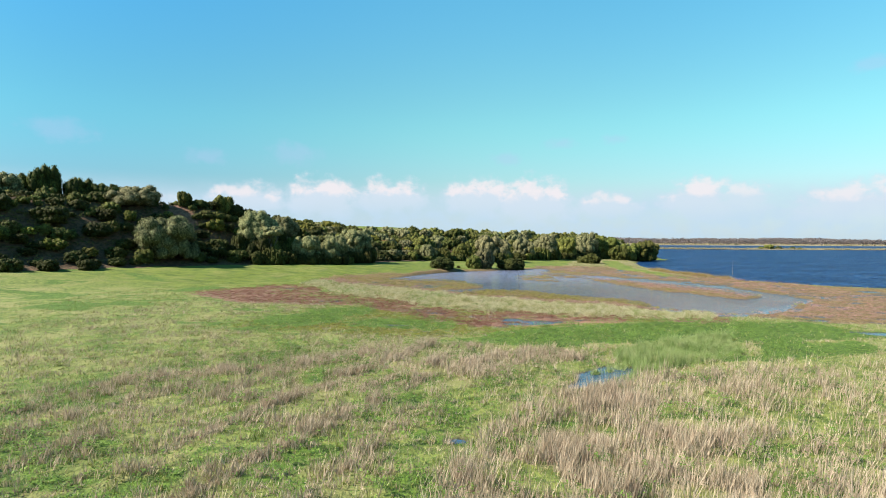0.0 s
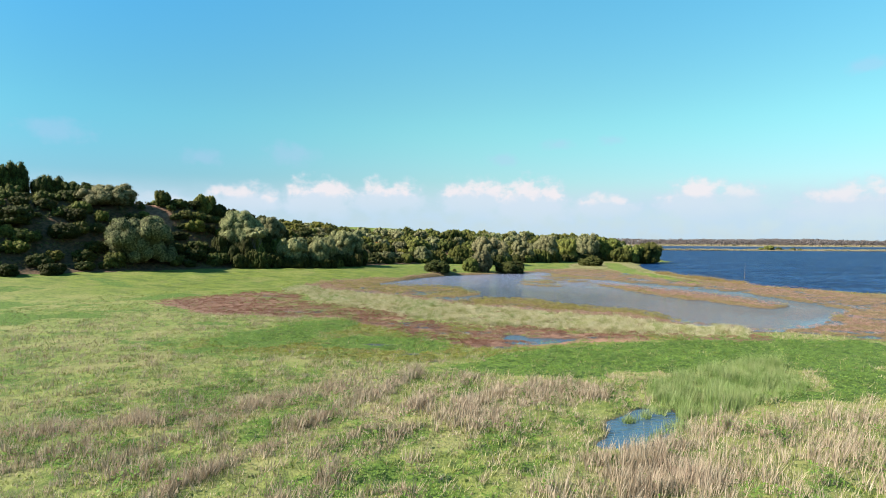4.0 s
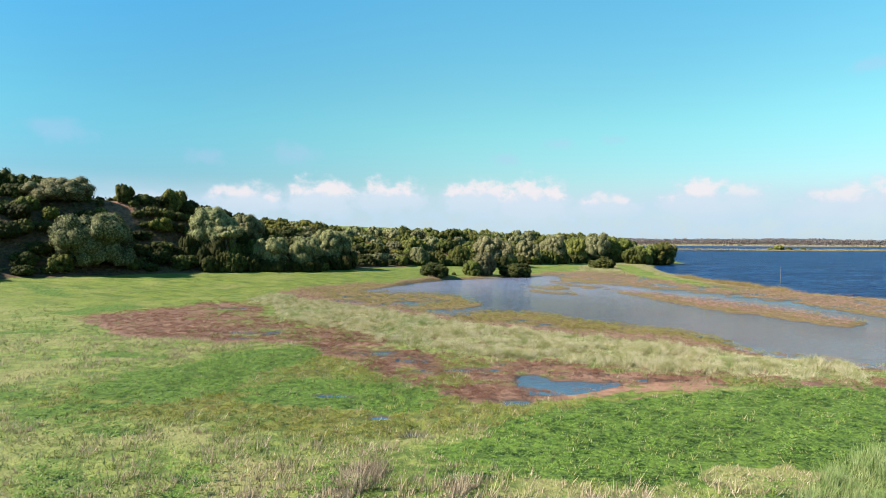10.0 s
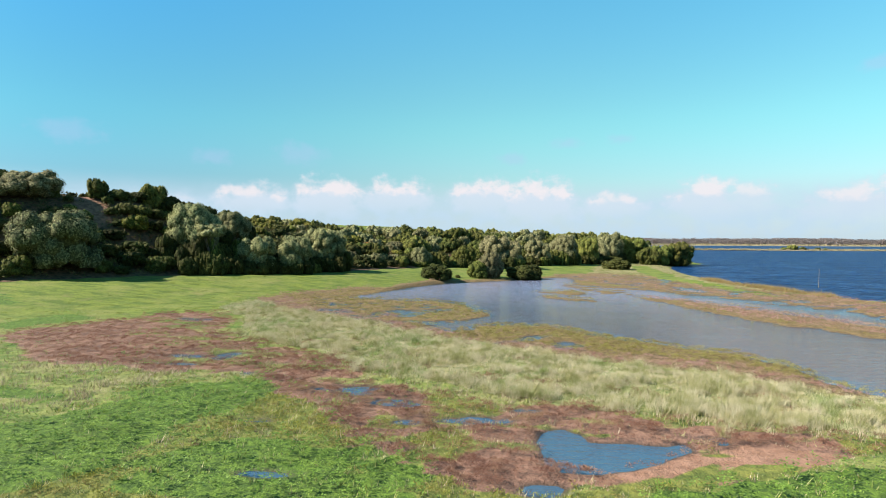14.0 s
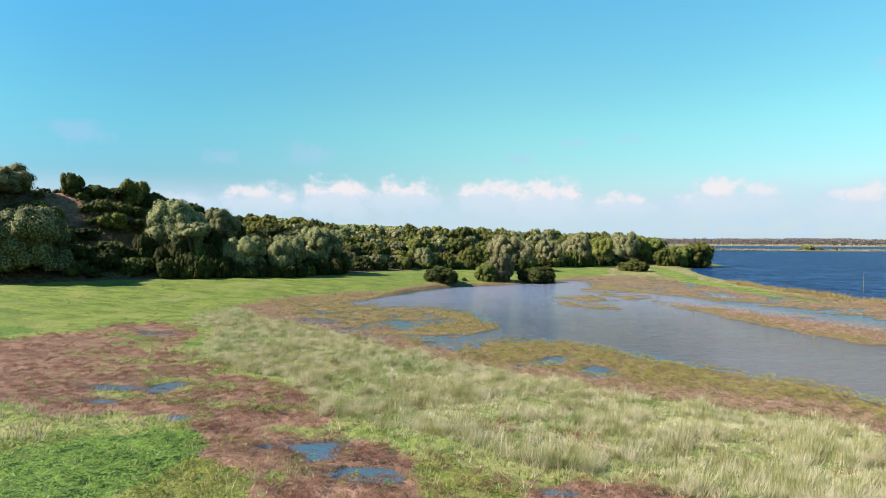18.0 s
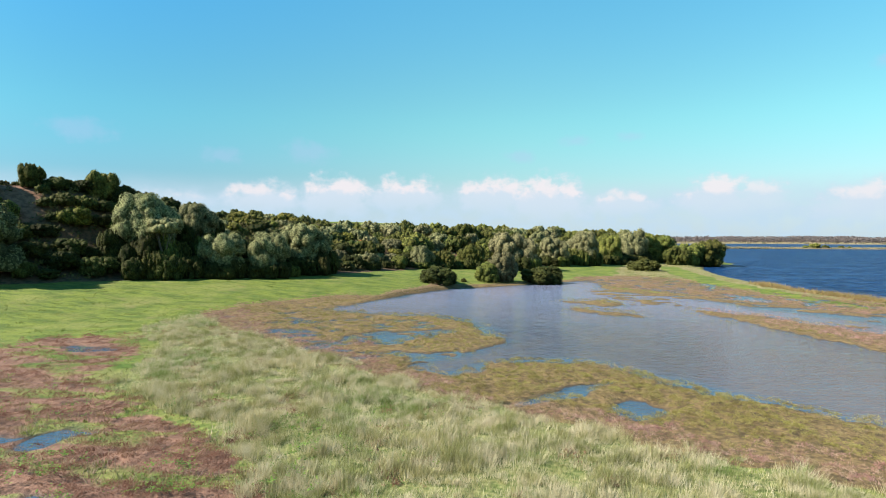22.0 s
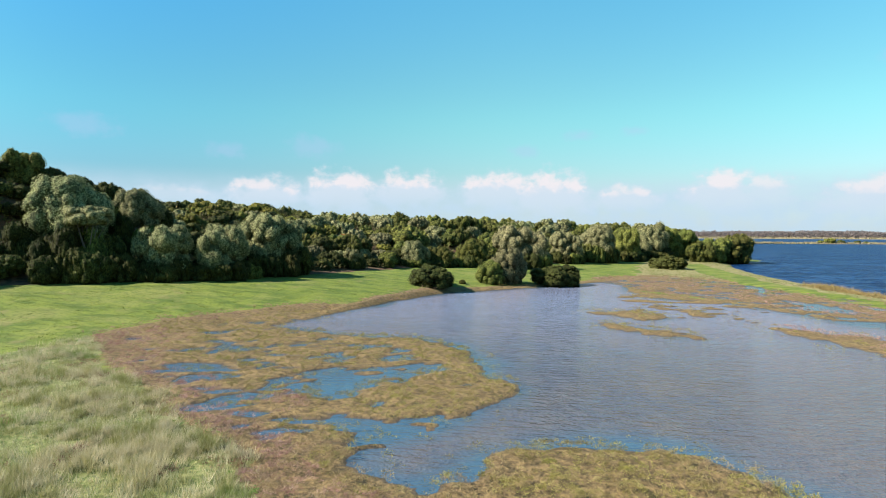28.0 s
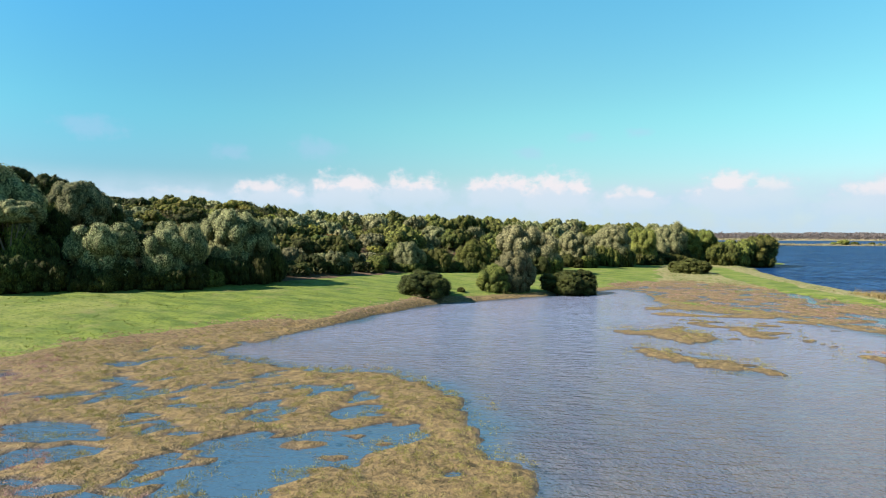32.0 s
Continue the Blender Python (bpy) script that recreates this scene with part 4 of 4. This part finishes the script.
for kind, x, y, r, top in (("fine_olive", -9.9, 222, 7.4, 11.6), ("fine_olive", 1.5, 245, 5.0, 10.3), ("fine_olive", 11, 257, 5.8, 12.4), ("fine_oak", 20, 272, 6.4, 11.6),
                           ("fine_olive", 29, 284, 7.8, 13.8), ("fine_oak", 36, 292, 6.4, 12.4), ("fine_oak", 44.5, 299, 6.0, 11.6), ("fine_olive", -57.5, 157.5, 4.5, 10.5),
                           ("fine_olive", -51.6, 162, 4.9, 10.8), ("fine_olive", -47.4, 170, 5.2, 12.6), ("fine_olive", -39.2, 187, 1.9, 6.7), ("fine_olive", -31, 203, 3.6, 8.0),
                           ("fine_oak", -20, 213, 4.2, 8.4), ("fine_oak", -26.5, 207, 3.4, 6.8), ("fine_olive", -70, 153.8, 6.0, 17.5), ("fine_olive", -66.3, 163, 4.0, 16.2)):
    edge_tree(kind, x, y, r, top)
plant("fine_olive", -83.9, 133.0, 8.2, top=15.0, label="broad silvery olive at the foot of the slope", pick=1)
plant("bare_olive", -65.0, 151.5, 3.3, top=13.2, label="pale olive with bare slanting limbs")
for x, y, r, top in ((-62.5, 149.5, 2.6, 6.8), (-67, 146.5, 2.4, 6.4), (-60.5, 152.5, 2.4, 6.6), (-64.5, 148.5, 2.2, 7.4)):
    plant("mastic", x, y, r, top=top, label=UNDER, most=2.2)
plant("fine_olive", -99.6, 141.5, 7.4, top=22.4, label="pale olive high on the bare slope", pick=0)
plant("olive", -124, 127, 6.4, top=25.5, label="pale olive high on the bare slope")
for x, y, r, top in ((-91.1, 151.4, 2.4, 22.8), (-84.5, 160.2, 3.1, 22.2), (-119, 134.5, 4.2, 28.4), (-125, 131, 5.0, 26.0), (-114, 139.5, 4.4, 25.6), (-108.5, 143.5, 4.4, 24.2), (-130, 128, 5.0, 26.0)):
    plant("fine_oak" if x > -95 else "oak", x, y, r, top=top, label="dark oak standing up on the skyline", most=2.0)
for x, y, r, top in ((-88.6, 154.2, 2.9, 20.6), (-86.6, 157.4, 2.8, 20.3), (-82, 162.4, 3.0, 19.8), (-79.2, 165.0, 3.0, 18.6), (-76, 168, 3.2, 17.8), (-73, 171, 3.2, 17.0)):
    plant("mastic", x, y, r, top=top, label="dark mastic in a hedge along the skyline")
for x, y, r in ((-105, 136.5, 3.0), (-99, 131, 3.0), (-104, 120, 4.2), (-97, 125, 3.6), (-112, 113, 4.0), (-91.5, 128, 2.6), (-76, 142, 3.0), (-72, 144.5, 3.2), (-75, 153, 3.0), (-80, 141, 2.6), (-77.5, 145.5, 2.8), (-82, 145, 2.2), (-84.5, 151, 2.4), (-97.5, 103, 2.8), (-93.5, 108, 2.6), (-101.5, 98, 3.0), (-89.5, 114, 2.6)):
    plant("mastic", x, y, r, 0.95, label="dark mastic bush on the reddish slope")
plant("broom", -99, 115, 3.0, 0.9, label="bright green shrub at the foot of the slope")
plant("broom", -94, 119.5, 2.4, 0.9, label="bright green shrub at the foot of the slope")
plant("oak", -27, 250, 4.6, 1.0, label="domed oak on the skyline")
plant("mastic", -21, 262, 2.2, 1.4, label="small dark bush on the skyline")

# ---- the rest of the wood ----
foot_line = FOOT[2:12]
tries, rng_wood = 0, random.Random(11)
while tries < 5200:
    tries += 1
    n = rng_wood.randrange(len(foot_line) - 1)
    (ax, ay), (bx, by) = foot_line[n], foot_line[n + 1]
    k, back = rng_wood.random(), rng_wood.random() ** 1.2 * 62
    length = math.hypot(bx - ax, by - ay)
    x, y = ax + (bx - ax) * k - (by - ay) / length * back + rng_wood.gauss(0, 5), ay + (by - ay) * k + (bx - ax) / length * back + rng_wood.gauss(0, 5)
    d = float(inside(FOOT, np.array([x]), np.array([y]))[0])
    if d < 1.5 or y > 345 or x > 52 or (x < -84 and d > 34):
        continue
    if float(along_line(BARE, np.array([x]), np.array([y]))[0]) < 2.8:
        continue
    far = y > 215
    r = rng_wood.uniform(1.5, 3.6) * (1.15 if d < 14 else 0.8) * (1.5 if far else 1.0) * (0.75 if d < 4.5 else 1.0)
    if any((x - px) ** 2 + (y - py) ** 2 < ((r + pr) * (0.74 if far else 0.62)) ** 2 for px, py, pr in placed):
        continue
    if far:
        kind = rng_wood.choice(["far_oak", "far_oak", "far_olive"])
    elif d < 4.5:
        kind = rng_wood.choice(["mastic", "mastic", "mastic", "oak"])
    elif x < -76 and d > 8:
        kind = rng_wood.choice(["slope_mastic", "mastic", "slope_oak", "slope_oak", "broom"])
    elif d < 14:
        kind = rng_wood.choice(["olive", "oak", "oak", "mastic", "mastic", "broom"])
    else:
        kind = rng_wood.choice(["slope_oak", "slope_oak", "slope_mastic", "slope_oak", "broom", "broom", "slope_olive", "slope_olive", "rust"] if x > -55 else ["slope_oak", "slope_mastic", "slope_olive", "broom"])
    plant(kind, x, y, r, rng_wood.uniform(0.8, 1.1))
for x, y, r in ((306, 794, 7.0), (318, 796, 4.5), (296, 792, 4.0), (336, 799, 4.0), (345, 800, 3.2)):
    plant("far_oak", x, y, r, 0.8, label="green bush on the far reedy bank")
for bases in KINDS.values():
    for base in bases:
        for o in (*base.children, base):
            bpy.data.objects.remove(o)

# ---- grasses, herbs and glasswort ----
rng = np.random.default_rng(77)


def scatter(count, x0, x1, y0, y1, cover, near_only=True):
    """Places on dry ground, thinner with distance from the flown line, kept by cover(zones, x, y)."""
    x, y = rng.uniform(x0, x1, count), rng.uniform(y0, y1, count)
    near = np.maximum(np.maximum(np.abs(x + 1) * 1.25, y - 78), 26)
    keep = rng.random(count) < (26 / near) ** 1.3 if near_only else np.ones(count, bool)
    x, y = x[keep], y[keep]
    wet = water_depth(x, y)
    keep = (wet < -0.05) & (inside(LAGOON, x, y) < -3)
    x, y, wet = x[keep], y[keep], wet[keep]
    share = cover(zones(x, y, wet), x, y, wet)
    keep = rng.random(len(x)) < share
    x, y, wet = x[keep], y[keep], wet[keep]
    return np.stack([x, y, ground_height(x, y, wet)], 1)


def blades(name, at, per, high, wide, lean, splay, mat, label, category):
    """Tufts of tapering blades, joined."""
    n = len(at)
    tuft = rng.uniform(0.7, 1.3, n) * (0.5 + 1.0 * step(fbm(at[:, 0], at[:, 1], 1.5, 151), 0.32, 0.68))
    tall = (tuft[:, None] * rng.uniform(high[0], high[1], (n, per))).ravel()
    root = np.repeat(at, per, 0)
    a = rng.uniform(0, 2 * np.pi, n * per)
    off = splay * np.sqrt(rng.random(n * per))
    root = root + np.stack([np.cos(a) * off, np.sin(a) * off, np.full(n * per, -0.02)], 1)
    bend = rng.uniform(0.1, lean, n * per) * tall
    tip = root + np.stack([np.cos(a) * bend + 0.12 * tall, np.sin(a) * bend - 0.05 * tall, tall], 1)
    turn = rng.uniform(0, np.pi, n * per)
    side = np.stack([np.cos(turn), np.sin(turn), 0 * turn], 1) * (rng.uniform(wide[0], wide[1], n * per) / 2)[:, None]
    verts = np.stack([root - side, root + side, tip], 1).reshape(-1, 3)
    ob = part(name, from_arrays(name, verts, np.arange(len(verts)).reshape(-1, 3)), mat)
    return tagged(ob, label, category, kind="stuff")


def sprigs(name, at, per, reach, wide, rise, mat, label, category, twig=0.46):
    """Rounded cushions of stubby twigs, joined."""
    n = len(at)
    way = ball(rng, n * per)
    way[:, 2] = np.abs(way[:, 2]) * rise + 0.10
    size = np.repeat(rng.uniform(reach[0], reach[1], n), per)[:, None]
    root = np.repeat(at, per, 0) + way * size * rng.uniform(0.35, 0.95, (n * per, 1))
    tip = root + (way + ball(rng, n * per) * 0.5) * size * twig
    side = np.cross(way, ball(rng, n * per))
    side *= (size * wide) / (np.linalg.norm(side, axis=1)[:, None] + 1e-9)
    verts = np.stack([root - side, root + side, tip], 1).reshape(-1, 3)
    ob = part(name, from_arrays(name, verts, np.arange(len(verts)).reshape(-1, 3)), mat)
    return tagged(ob, label, category, kind="stuff")


def leafy(name, at, per, size, high, mat, label, category):
    """Broad-leaved herbs, joined."""
    n = len(at)
    a = rng.uniform(0, 2 * np.pi, n * per)
    off = rng.uniform(0.02, 0.2, n * per)
    mid = np.repeat(at, per, 0) + np.stack([np.cos(a) * off, np.sin(a) * off, np.repeat(rng.uniform(high[0], high[1], n) * (0.3 + 1.0 * step(fbm(at[:, 0], at[:, 1], 0.9, 152), 0.3, 0.66)), per) * rng.uniform(0.3, 1.0, n * per)], 1)
    out = np.stack([np.cos(a), np.sin(a), rng.uniform(-0.3, 0.8, n * per)], 1)
    side = np.stack([-np.sin(a), np.cos(a), rng.uniform(-0.3, 0.3, n * per)], 1)
    s = rng.uniform(size[0], size[1], (n * per, 1))
    verts = np.stack([mid - out * s * 0.5, mid - side * s * 0.38, mid + out * s * 0.6, mid + side * s * 0.38], 1).reshape(-1, 3)
    ob = part(name, from_arrays(name, verts, np.arange(len(verts)).reshape(-1, 4)), mat)
    return tagged(ob, label, category, kind="stuff")


CELL_LUCK = np.random.default_rng(303).random((64, 64, 3))


def dome(x, y, size):
    """Height, 0 to 1, of rounded cushions of uneven width that stand about one size apart."""
    u, v = np.asarray(x) / size, np.asarray(y) / size
    cu, cv = np.floor(u).astype(int), np.floor(v).astype(int)
    best = np.zeros(len(u))
    for du in (-1, 0, 1):
        for dv in (-1, 0, 1):
            luck = CELL_LUCK[(cu + du) % 64, (cv + dv) % 64]
            wide = 0.40 + 0.42 * luck[:, 2]
            far = np.hypot(u - cu - du - luck[:, 0], v - cv - dv - luck[:, 1]) / wide
            best = np.maximum(best, np.sqrt(np.maximum(0, 1 - far ** 2)) * wide / 0.82)
    return best


def heap(at, size, high, bare=0.25, keep=0.15):
    """Raise places into cushions and thin them out in the hollows between."""
    at = at.copy()
    up = dome(at[:, 0], at[:, 1], size)
    at[:, 2] += up * high
    return at[(up > bare) | (rng.random(len(at)) < keep)]


def plain(z):
    return (1 - z["red"]) * (1 - z["mat"]) * (1 - z["mud"]) * (1 - z["tall"]) * (1 - z["reed"])


def clumps(x, y, size, seed, low=0.0, lo=0.36, hi=0.54):
    return low + (1 - low) * step(fbm(x, y, size, seed), lo, hi)


spots = scatter(350000, -66, 62, 4, 200, lambda z, x, y, w: plain(z) * (1 - 0.6 * z["dry"]) * (1 - 0.8 * z["herb"]) * (1 - 0.6 * z["moss"]) * step(y, 192, 160) * clumps(x, y, 0.9, 112, 0.35))
lawn = spots[:, 1] + (fbm(spots[:, 0], spots[:, 1], 6, 116) - 0.5) * 24 > 102
blades("pasture_grass", spots[~lawn], 4, (0.08, 0.24), (0.035, 0.065), 0.9, 0.15, PASTURE_BLADE, "short green pasture grass with pale tips", "grass")
blades("lawn_grass", spots[lawn], 6, (0.03, 0.11), (0.04, 0.08), 0.9, 0.3, LAWN_BLADE, "short bright green grazed grass", "grass")
spots = scatter(390000, -48, 45, 4, 88, lambda z, x, y, w: np.maximum(z["dry"] * 0.75, 0.30 * z["pale"] * clumps(x, y, 0.8, 114) * (1 - 0.6 * z["moss"])) * plain(z))
own = zones(spots[:, 0], spots[:, 1], np.full(len(spots), -2.0))
dense = inside(DRY, spots[:, 0], spots[:, 1]) > -1
faint = ~dense & (own["dry"] < 0.3)
blades("pale_grass", spots[faint], 4, (0.14, 0.36), (0.02, 0.045), 0.8, 0.14, STRAW_BLADE, "thin pale dry grass among the green", "dry grass")
dry_spots = spots[dense]
spots = scatter(105000, -26, 11, 5, 54, lambda z, x, y, w: z["dry"] * step(inside(DRY, x, y), -0.5, -1.0) * plain(z))
blades("dry_grass_rows", spots, 5, (0.22, 0.60), (0.022, 0.05), 0.6, 0.13, STRAW_BLADE, "dry straw-coloured grass standing in rows", "dry grass")
blades("dry_reed_grass", dry_spots, 6, (0.34, 0.95), (0.018, 0.042), 0.5, 0.14, STRAW_BLADE, "tall dry straw-coloured stalks", "dry grass")
spots = scatter(360000, -46, 32, 70, 130, lambda z, x, y, w: z["tall"] * clumps(x, y, 1.4, 111, 0.2))
blades("tall_marsh_grass", heap(spots, 1.2, 0.10, 0.35, 0.35), 11, (0.16, 0.52), (0.010, 0.022), 0.75, 0.17, TALL_BLADE, "tall pale green marsh grass in tussocks", "grass")
spots = scatter(40000, 6, 26, 38, 62, lambda z, x, y, w: z["reed"] * clumps(x, y, 1.3, 123, 0.25), False)
blades("reeds", spots, 7, (0.30, 0.74), (0.014, 0.032), 0.55, 0.16, REED_BLADE, "fine green reeds beside a small pool", "reeds")
x, y = rng.uniform(8.5, 12.2, 2600), rng.uniform(39.5, 46.8, 2600)
keep = (inside(POOLS[3], x, y) > 0.1) & (fbm(x, y, 1.0, 124) + 0.22 * step(x - 0.55 * (y - 40) - 8.2, 0, 1.6) > 0.62)
blades("pool_reeds", np.stack([x, y, 0 * x - 0.03], 1)[keep], 5, (0.3, 0.7), (0.014, 0.032), 0.5, 0.1, REED_BLADE, "thin reeds standing in the small pool", "reeds")
spots = scatter(300000, -64, 45, 6, 125, lambda z, x, y, w: np.maximum(z["herb"], 0.8 * z["weeds"] * (1 - 0.5 * z["dry"])) * (1 - z["reed"]) * clumps(x, y, 0.8, 113, 0.12, 0.36, 0.54))
leafy("herb_carpet", heap(spots, 1.0, 0.50, 0.36, 0.22), 7, (0.05, 0.115), (0.08, 0.55), HERB_LEAF, "bright green broad-leaved herbs", "herbs")
spots = scatter(420000, -56, 34, 60, 118, lambda z, x, y, w: z["red"] * (1 - 0.93 * z["mud"]) * clumps(x, y, 0.9, 115, 0.15))
sprigs("red_glasswort", heap(spots, 0.95, 0.32, 0.36, 0.2), 16, (0.10, 0.22), 0.070, 0.9, RED_TWIG, "reddish brown glasswort cushions", "glasswort", 0.34)
spots = scatter(90000, -44, 28, 72, 126, lambda z, x, y, w: z["tall"] * clumps(x, y, 2.2, 120, 0.0, 0.60, 0.68))
sprigs("marsh_glasswort", spots, 14, (0.10, 0.24), 0.09, 0.9, RED_TWIG, "reddish glasswort scattered in the tall grass", "glasswort")
spots = scatter(640000, -48, 62, 76, 212, lambda z, x, y, w: z["mat"] * (1 - z["tall"]) * (1 - z["red"]) * clumps(x, y, 0.9, 117, 0.35))
spots = heap(spots, 0.85, 0.36, 0.28, 0.06)
# pink on the landward margins and the far bank, ochre nearer the water
px, py = spots[:, 0], spots[:, 1]
margin = np.where(px < -18, 1.8 - inside(MAT, px, py), -9)
landward = np.maximum(np.maximum(inside(TALL, px, py) + 2.7 + 3.0 * step(px, -8, -18), margin), np.minimum(np.maximum(inside(MARSH, px, py), inside(ISLANDS[0], px, py)) + 1, 4)) - 2.2 * step(water_depth(px, py), -1.6, -0.5) + (fbm(px, py, 2.5, 118) - 0.5) * 7
pink = landward > -0.5
sprigs("ochre_glasswort", spots[~pink], 24, (0.10, 0.22), 0.070, 1.0, MAT_TWIG, "ochre and brown glasswort mats in shallow water", "glasswort", 0.30)
sprigs("pink_glasswort", spots[pink], 20, (0.09, 0.21), 0.074, 1.1, PINK_TWIG, "dull pink glasswort along the marsh margins", "glasswort", 0.32)
# single cushions standing in the shallows beside the mats
x, y = rng.uniform(-30, 30, 60000), rng.uniform(88, 156, 60000)
wet = water_depth(x, y)
keep = (wet > 0.02) & (wet < 1.5 + 1.2 * (fbm(x, y, 6, 129) - 0.4)) & (fbm(x, y, 0.9, 128, 3) > 0.60)
x, y = x[keep], y[keep]
sprigs("glasswort_islets", np.stack([x, y, 0 * x - 0.07], 1), 14, (0.09, 0.22), 0.07, 1.2, MAT_TWIG, "small ochre glasswort tufts standing in the shallows", "glasswort", 0.34)
spots = scatter(70000, -32, 22, 54, 84, lambda z, x, y, w: z["moss"] * (1 - z["mud"]) * clumps(x, y, 0.8, 119))
sprigs("yellow_glasswort", heap(spots, 0.6, 0.12), 8, (0.08, 0.18), 0.16, 0.8, MOSS_TWIG, "low yellow-green cushions on wet ground", "glasswort")
spots = scatter(60000, 20, 130, 70, 300, lambda z, x, y, w: z["spit"] * clumps(x, y, 4.0, 125, 0.1, 0.38, 0.6), False)
blades("spit_grass", spots, 4, (0.12, 0.36), (0.04, 0.10), 0.9, 0.4, SPIT_BLADE, "green and dry grass along the spit", "grass")
n = 2600
k = rng.random(n)
x, y = 44 + 9 * k ** 1.5 + rng.normal(0, 0.9, n), 197 - 44 * k + rng.normal(0, 1.2, n)
keep = fbm(x, y, 5, 127) > 0.40
x, y = x[keep], y[keep]
blades("rusty_reeds", np.stack([x, y, ground_height(x, y)], 1), 5, (0.3, 0.75), (0.04, 0.09), 0.7, 0.4, RUST_BLADE, "orange-brown reed tufts along the lagoon's edge", "reeds")
# scrub that fills the slope between the trees
n = 20000
k = rng.integers(0, len(foot_line) - 1, n)
ends = np.array(foot_line, float)
way = ends[k + 1] - ends[k]
size = np.linalg.norm(way, axis=1)[:, None]
place = ends[k] + way * rng.random((n, 1)) + np.stack([-way[:, 1], way[:, 0]], 1) / size * (1 + 76 * rng.random((n, 1))) + rng.normal(0, 6, (n, 2))
x, y = place.T
d = inside(FOOT, x, y)
bare = along_line(BARE, x, y) < 2.4
keep = (d > 0.8) & (y < 345) & (x < 62) & (~bare | (rng.random(n) < 0.15)) & (fbm(x, y, 5, 141) > 0.22)
x, y = x[keep], y[keep]
sprigs("hillside_scrub", np.stack([x, y, ground_height(x, y) + 0.1], 1), 9, (0.45, 1.3), 0.17, 0.9, SCRUB_TWIG, "low green and brown scrub covering the slope", "scrub")

# ---- the far shore ----
FAR_TWIG = blade_material("bare_far_wood", (0.173, 0.140, 0.137), (0.216, 0.176, 0.169), (0.194, 0.169, 0.144), pale_share=0.2, sheer=0.5)
FAR_REED = blade_material("far_reed_bed", (0.216, 0.173, 0.108), (0.302, 0.245, 0.158), (0.173, 0.187, 0.094), pale_share=0.2)
n = 9000
fx = rng.uniform(-200, 1500, n)
fy = (1680 + 0.147 * fx) / 0.989 + rng.random(n) * 160
tops = 9 + 13 * fbm(fx, fy, 130, 131)
spots = np.stack([fx, fy, 1.5 + rng.random(n) * tops], 1)
sprigs("far_woods", spots, 8, (4.0, 7.0), 0.34, 0.5, FAR_TWIG, "grey-brown leafless trees along the far shore", "far wood")
n = 6000
fx = rng.uniform(-200, 1500, n)
fy = (1612 + 0.147 * fx) / 0.989 + rng.random(n) * 60
blades("far_reed_bed", np.stack([fx, fy, 0.2 + 0 * fx], 1), 3, (2.0, 4.5), (3.0, 7.0), 0.3, 4.0, FAR_REED, "straw-coloured reed bed along the far shore", "reed bed")
n = 5000
fx = rng.uniform(70, 610, n)
fy = 750.5 + (fx - 60) * 0.1455 + rng.normal(8, 3.2, n)
blades("reed_bank", np.stack([fx, fy, 0.3 + 0 * fx], 1), 4, (0.8, 1.8), (0.8, 2.0), 0.3, 1.5, FAR_REED, "low reedy bank in the lagoon", "reed bed")

# ---- a post in the lagoon ----
bm = bmesh.new()
bmesh.ops.create_cone(bm, cap_ends=True, segments=8, radius1=0.06, radius2=0.04, depth=5.2, matrix=pose(0, 0, 1.6))
post = part("mooring_post", bm, BARK)
post.matrix_basis = pose(61.5, 177.5, 0, 1.5, 1, 0)
tagged(post, "thin weathered wooden post standing in the lagoon", "post")
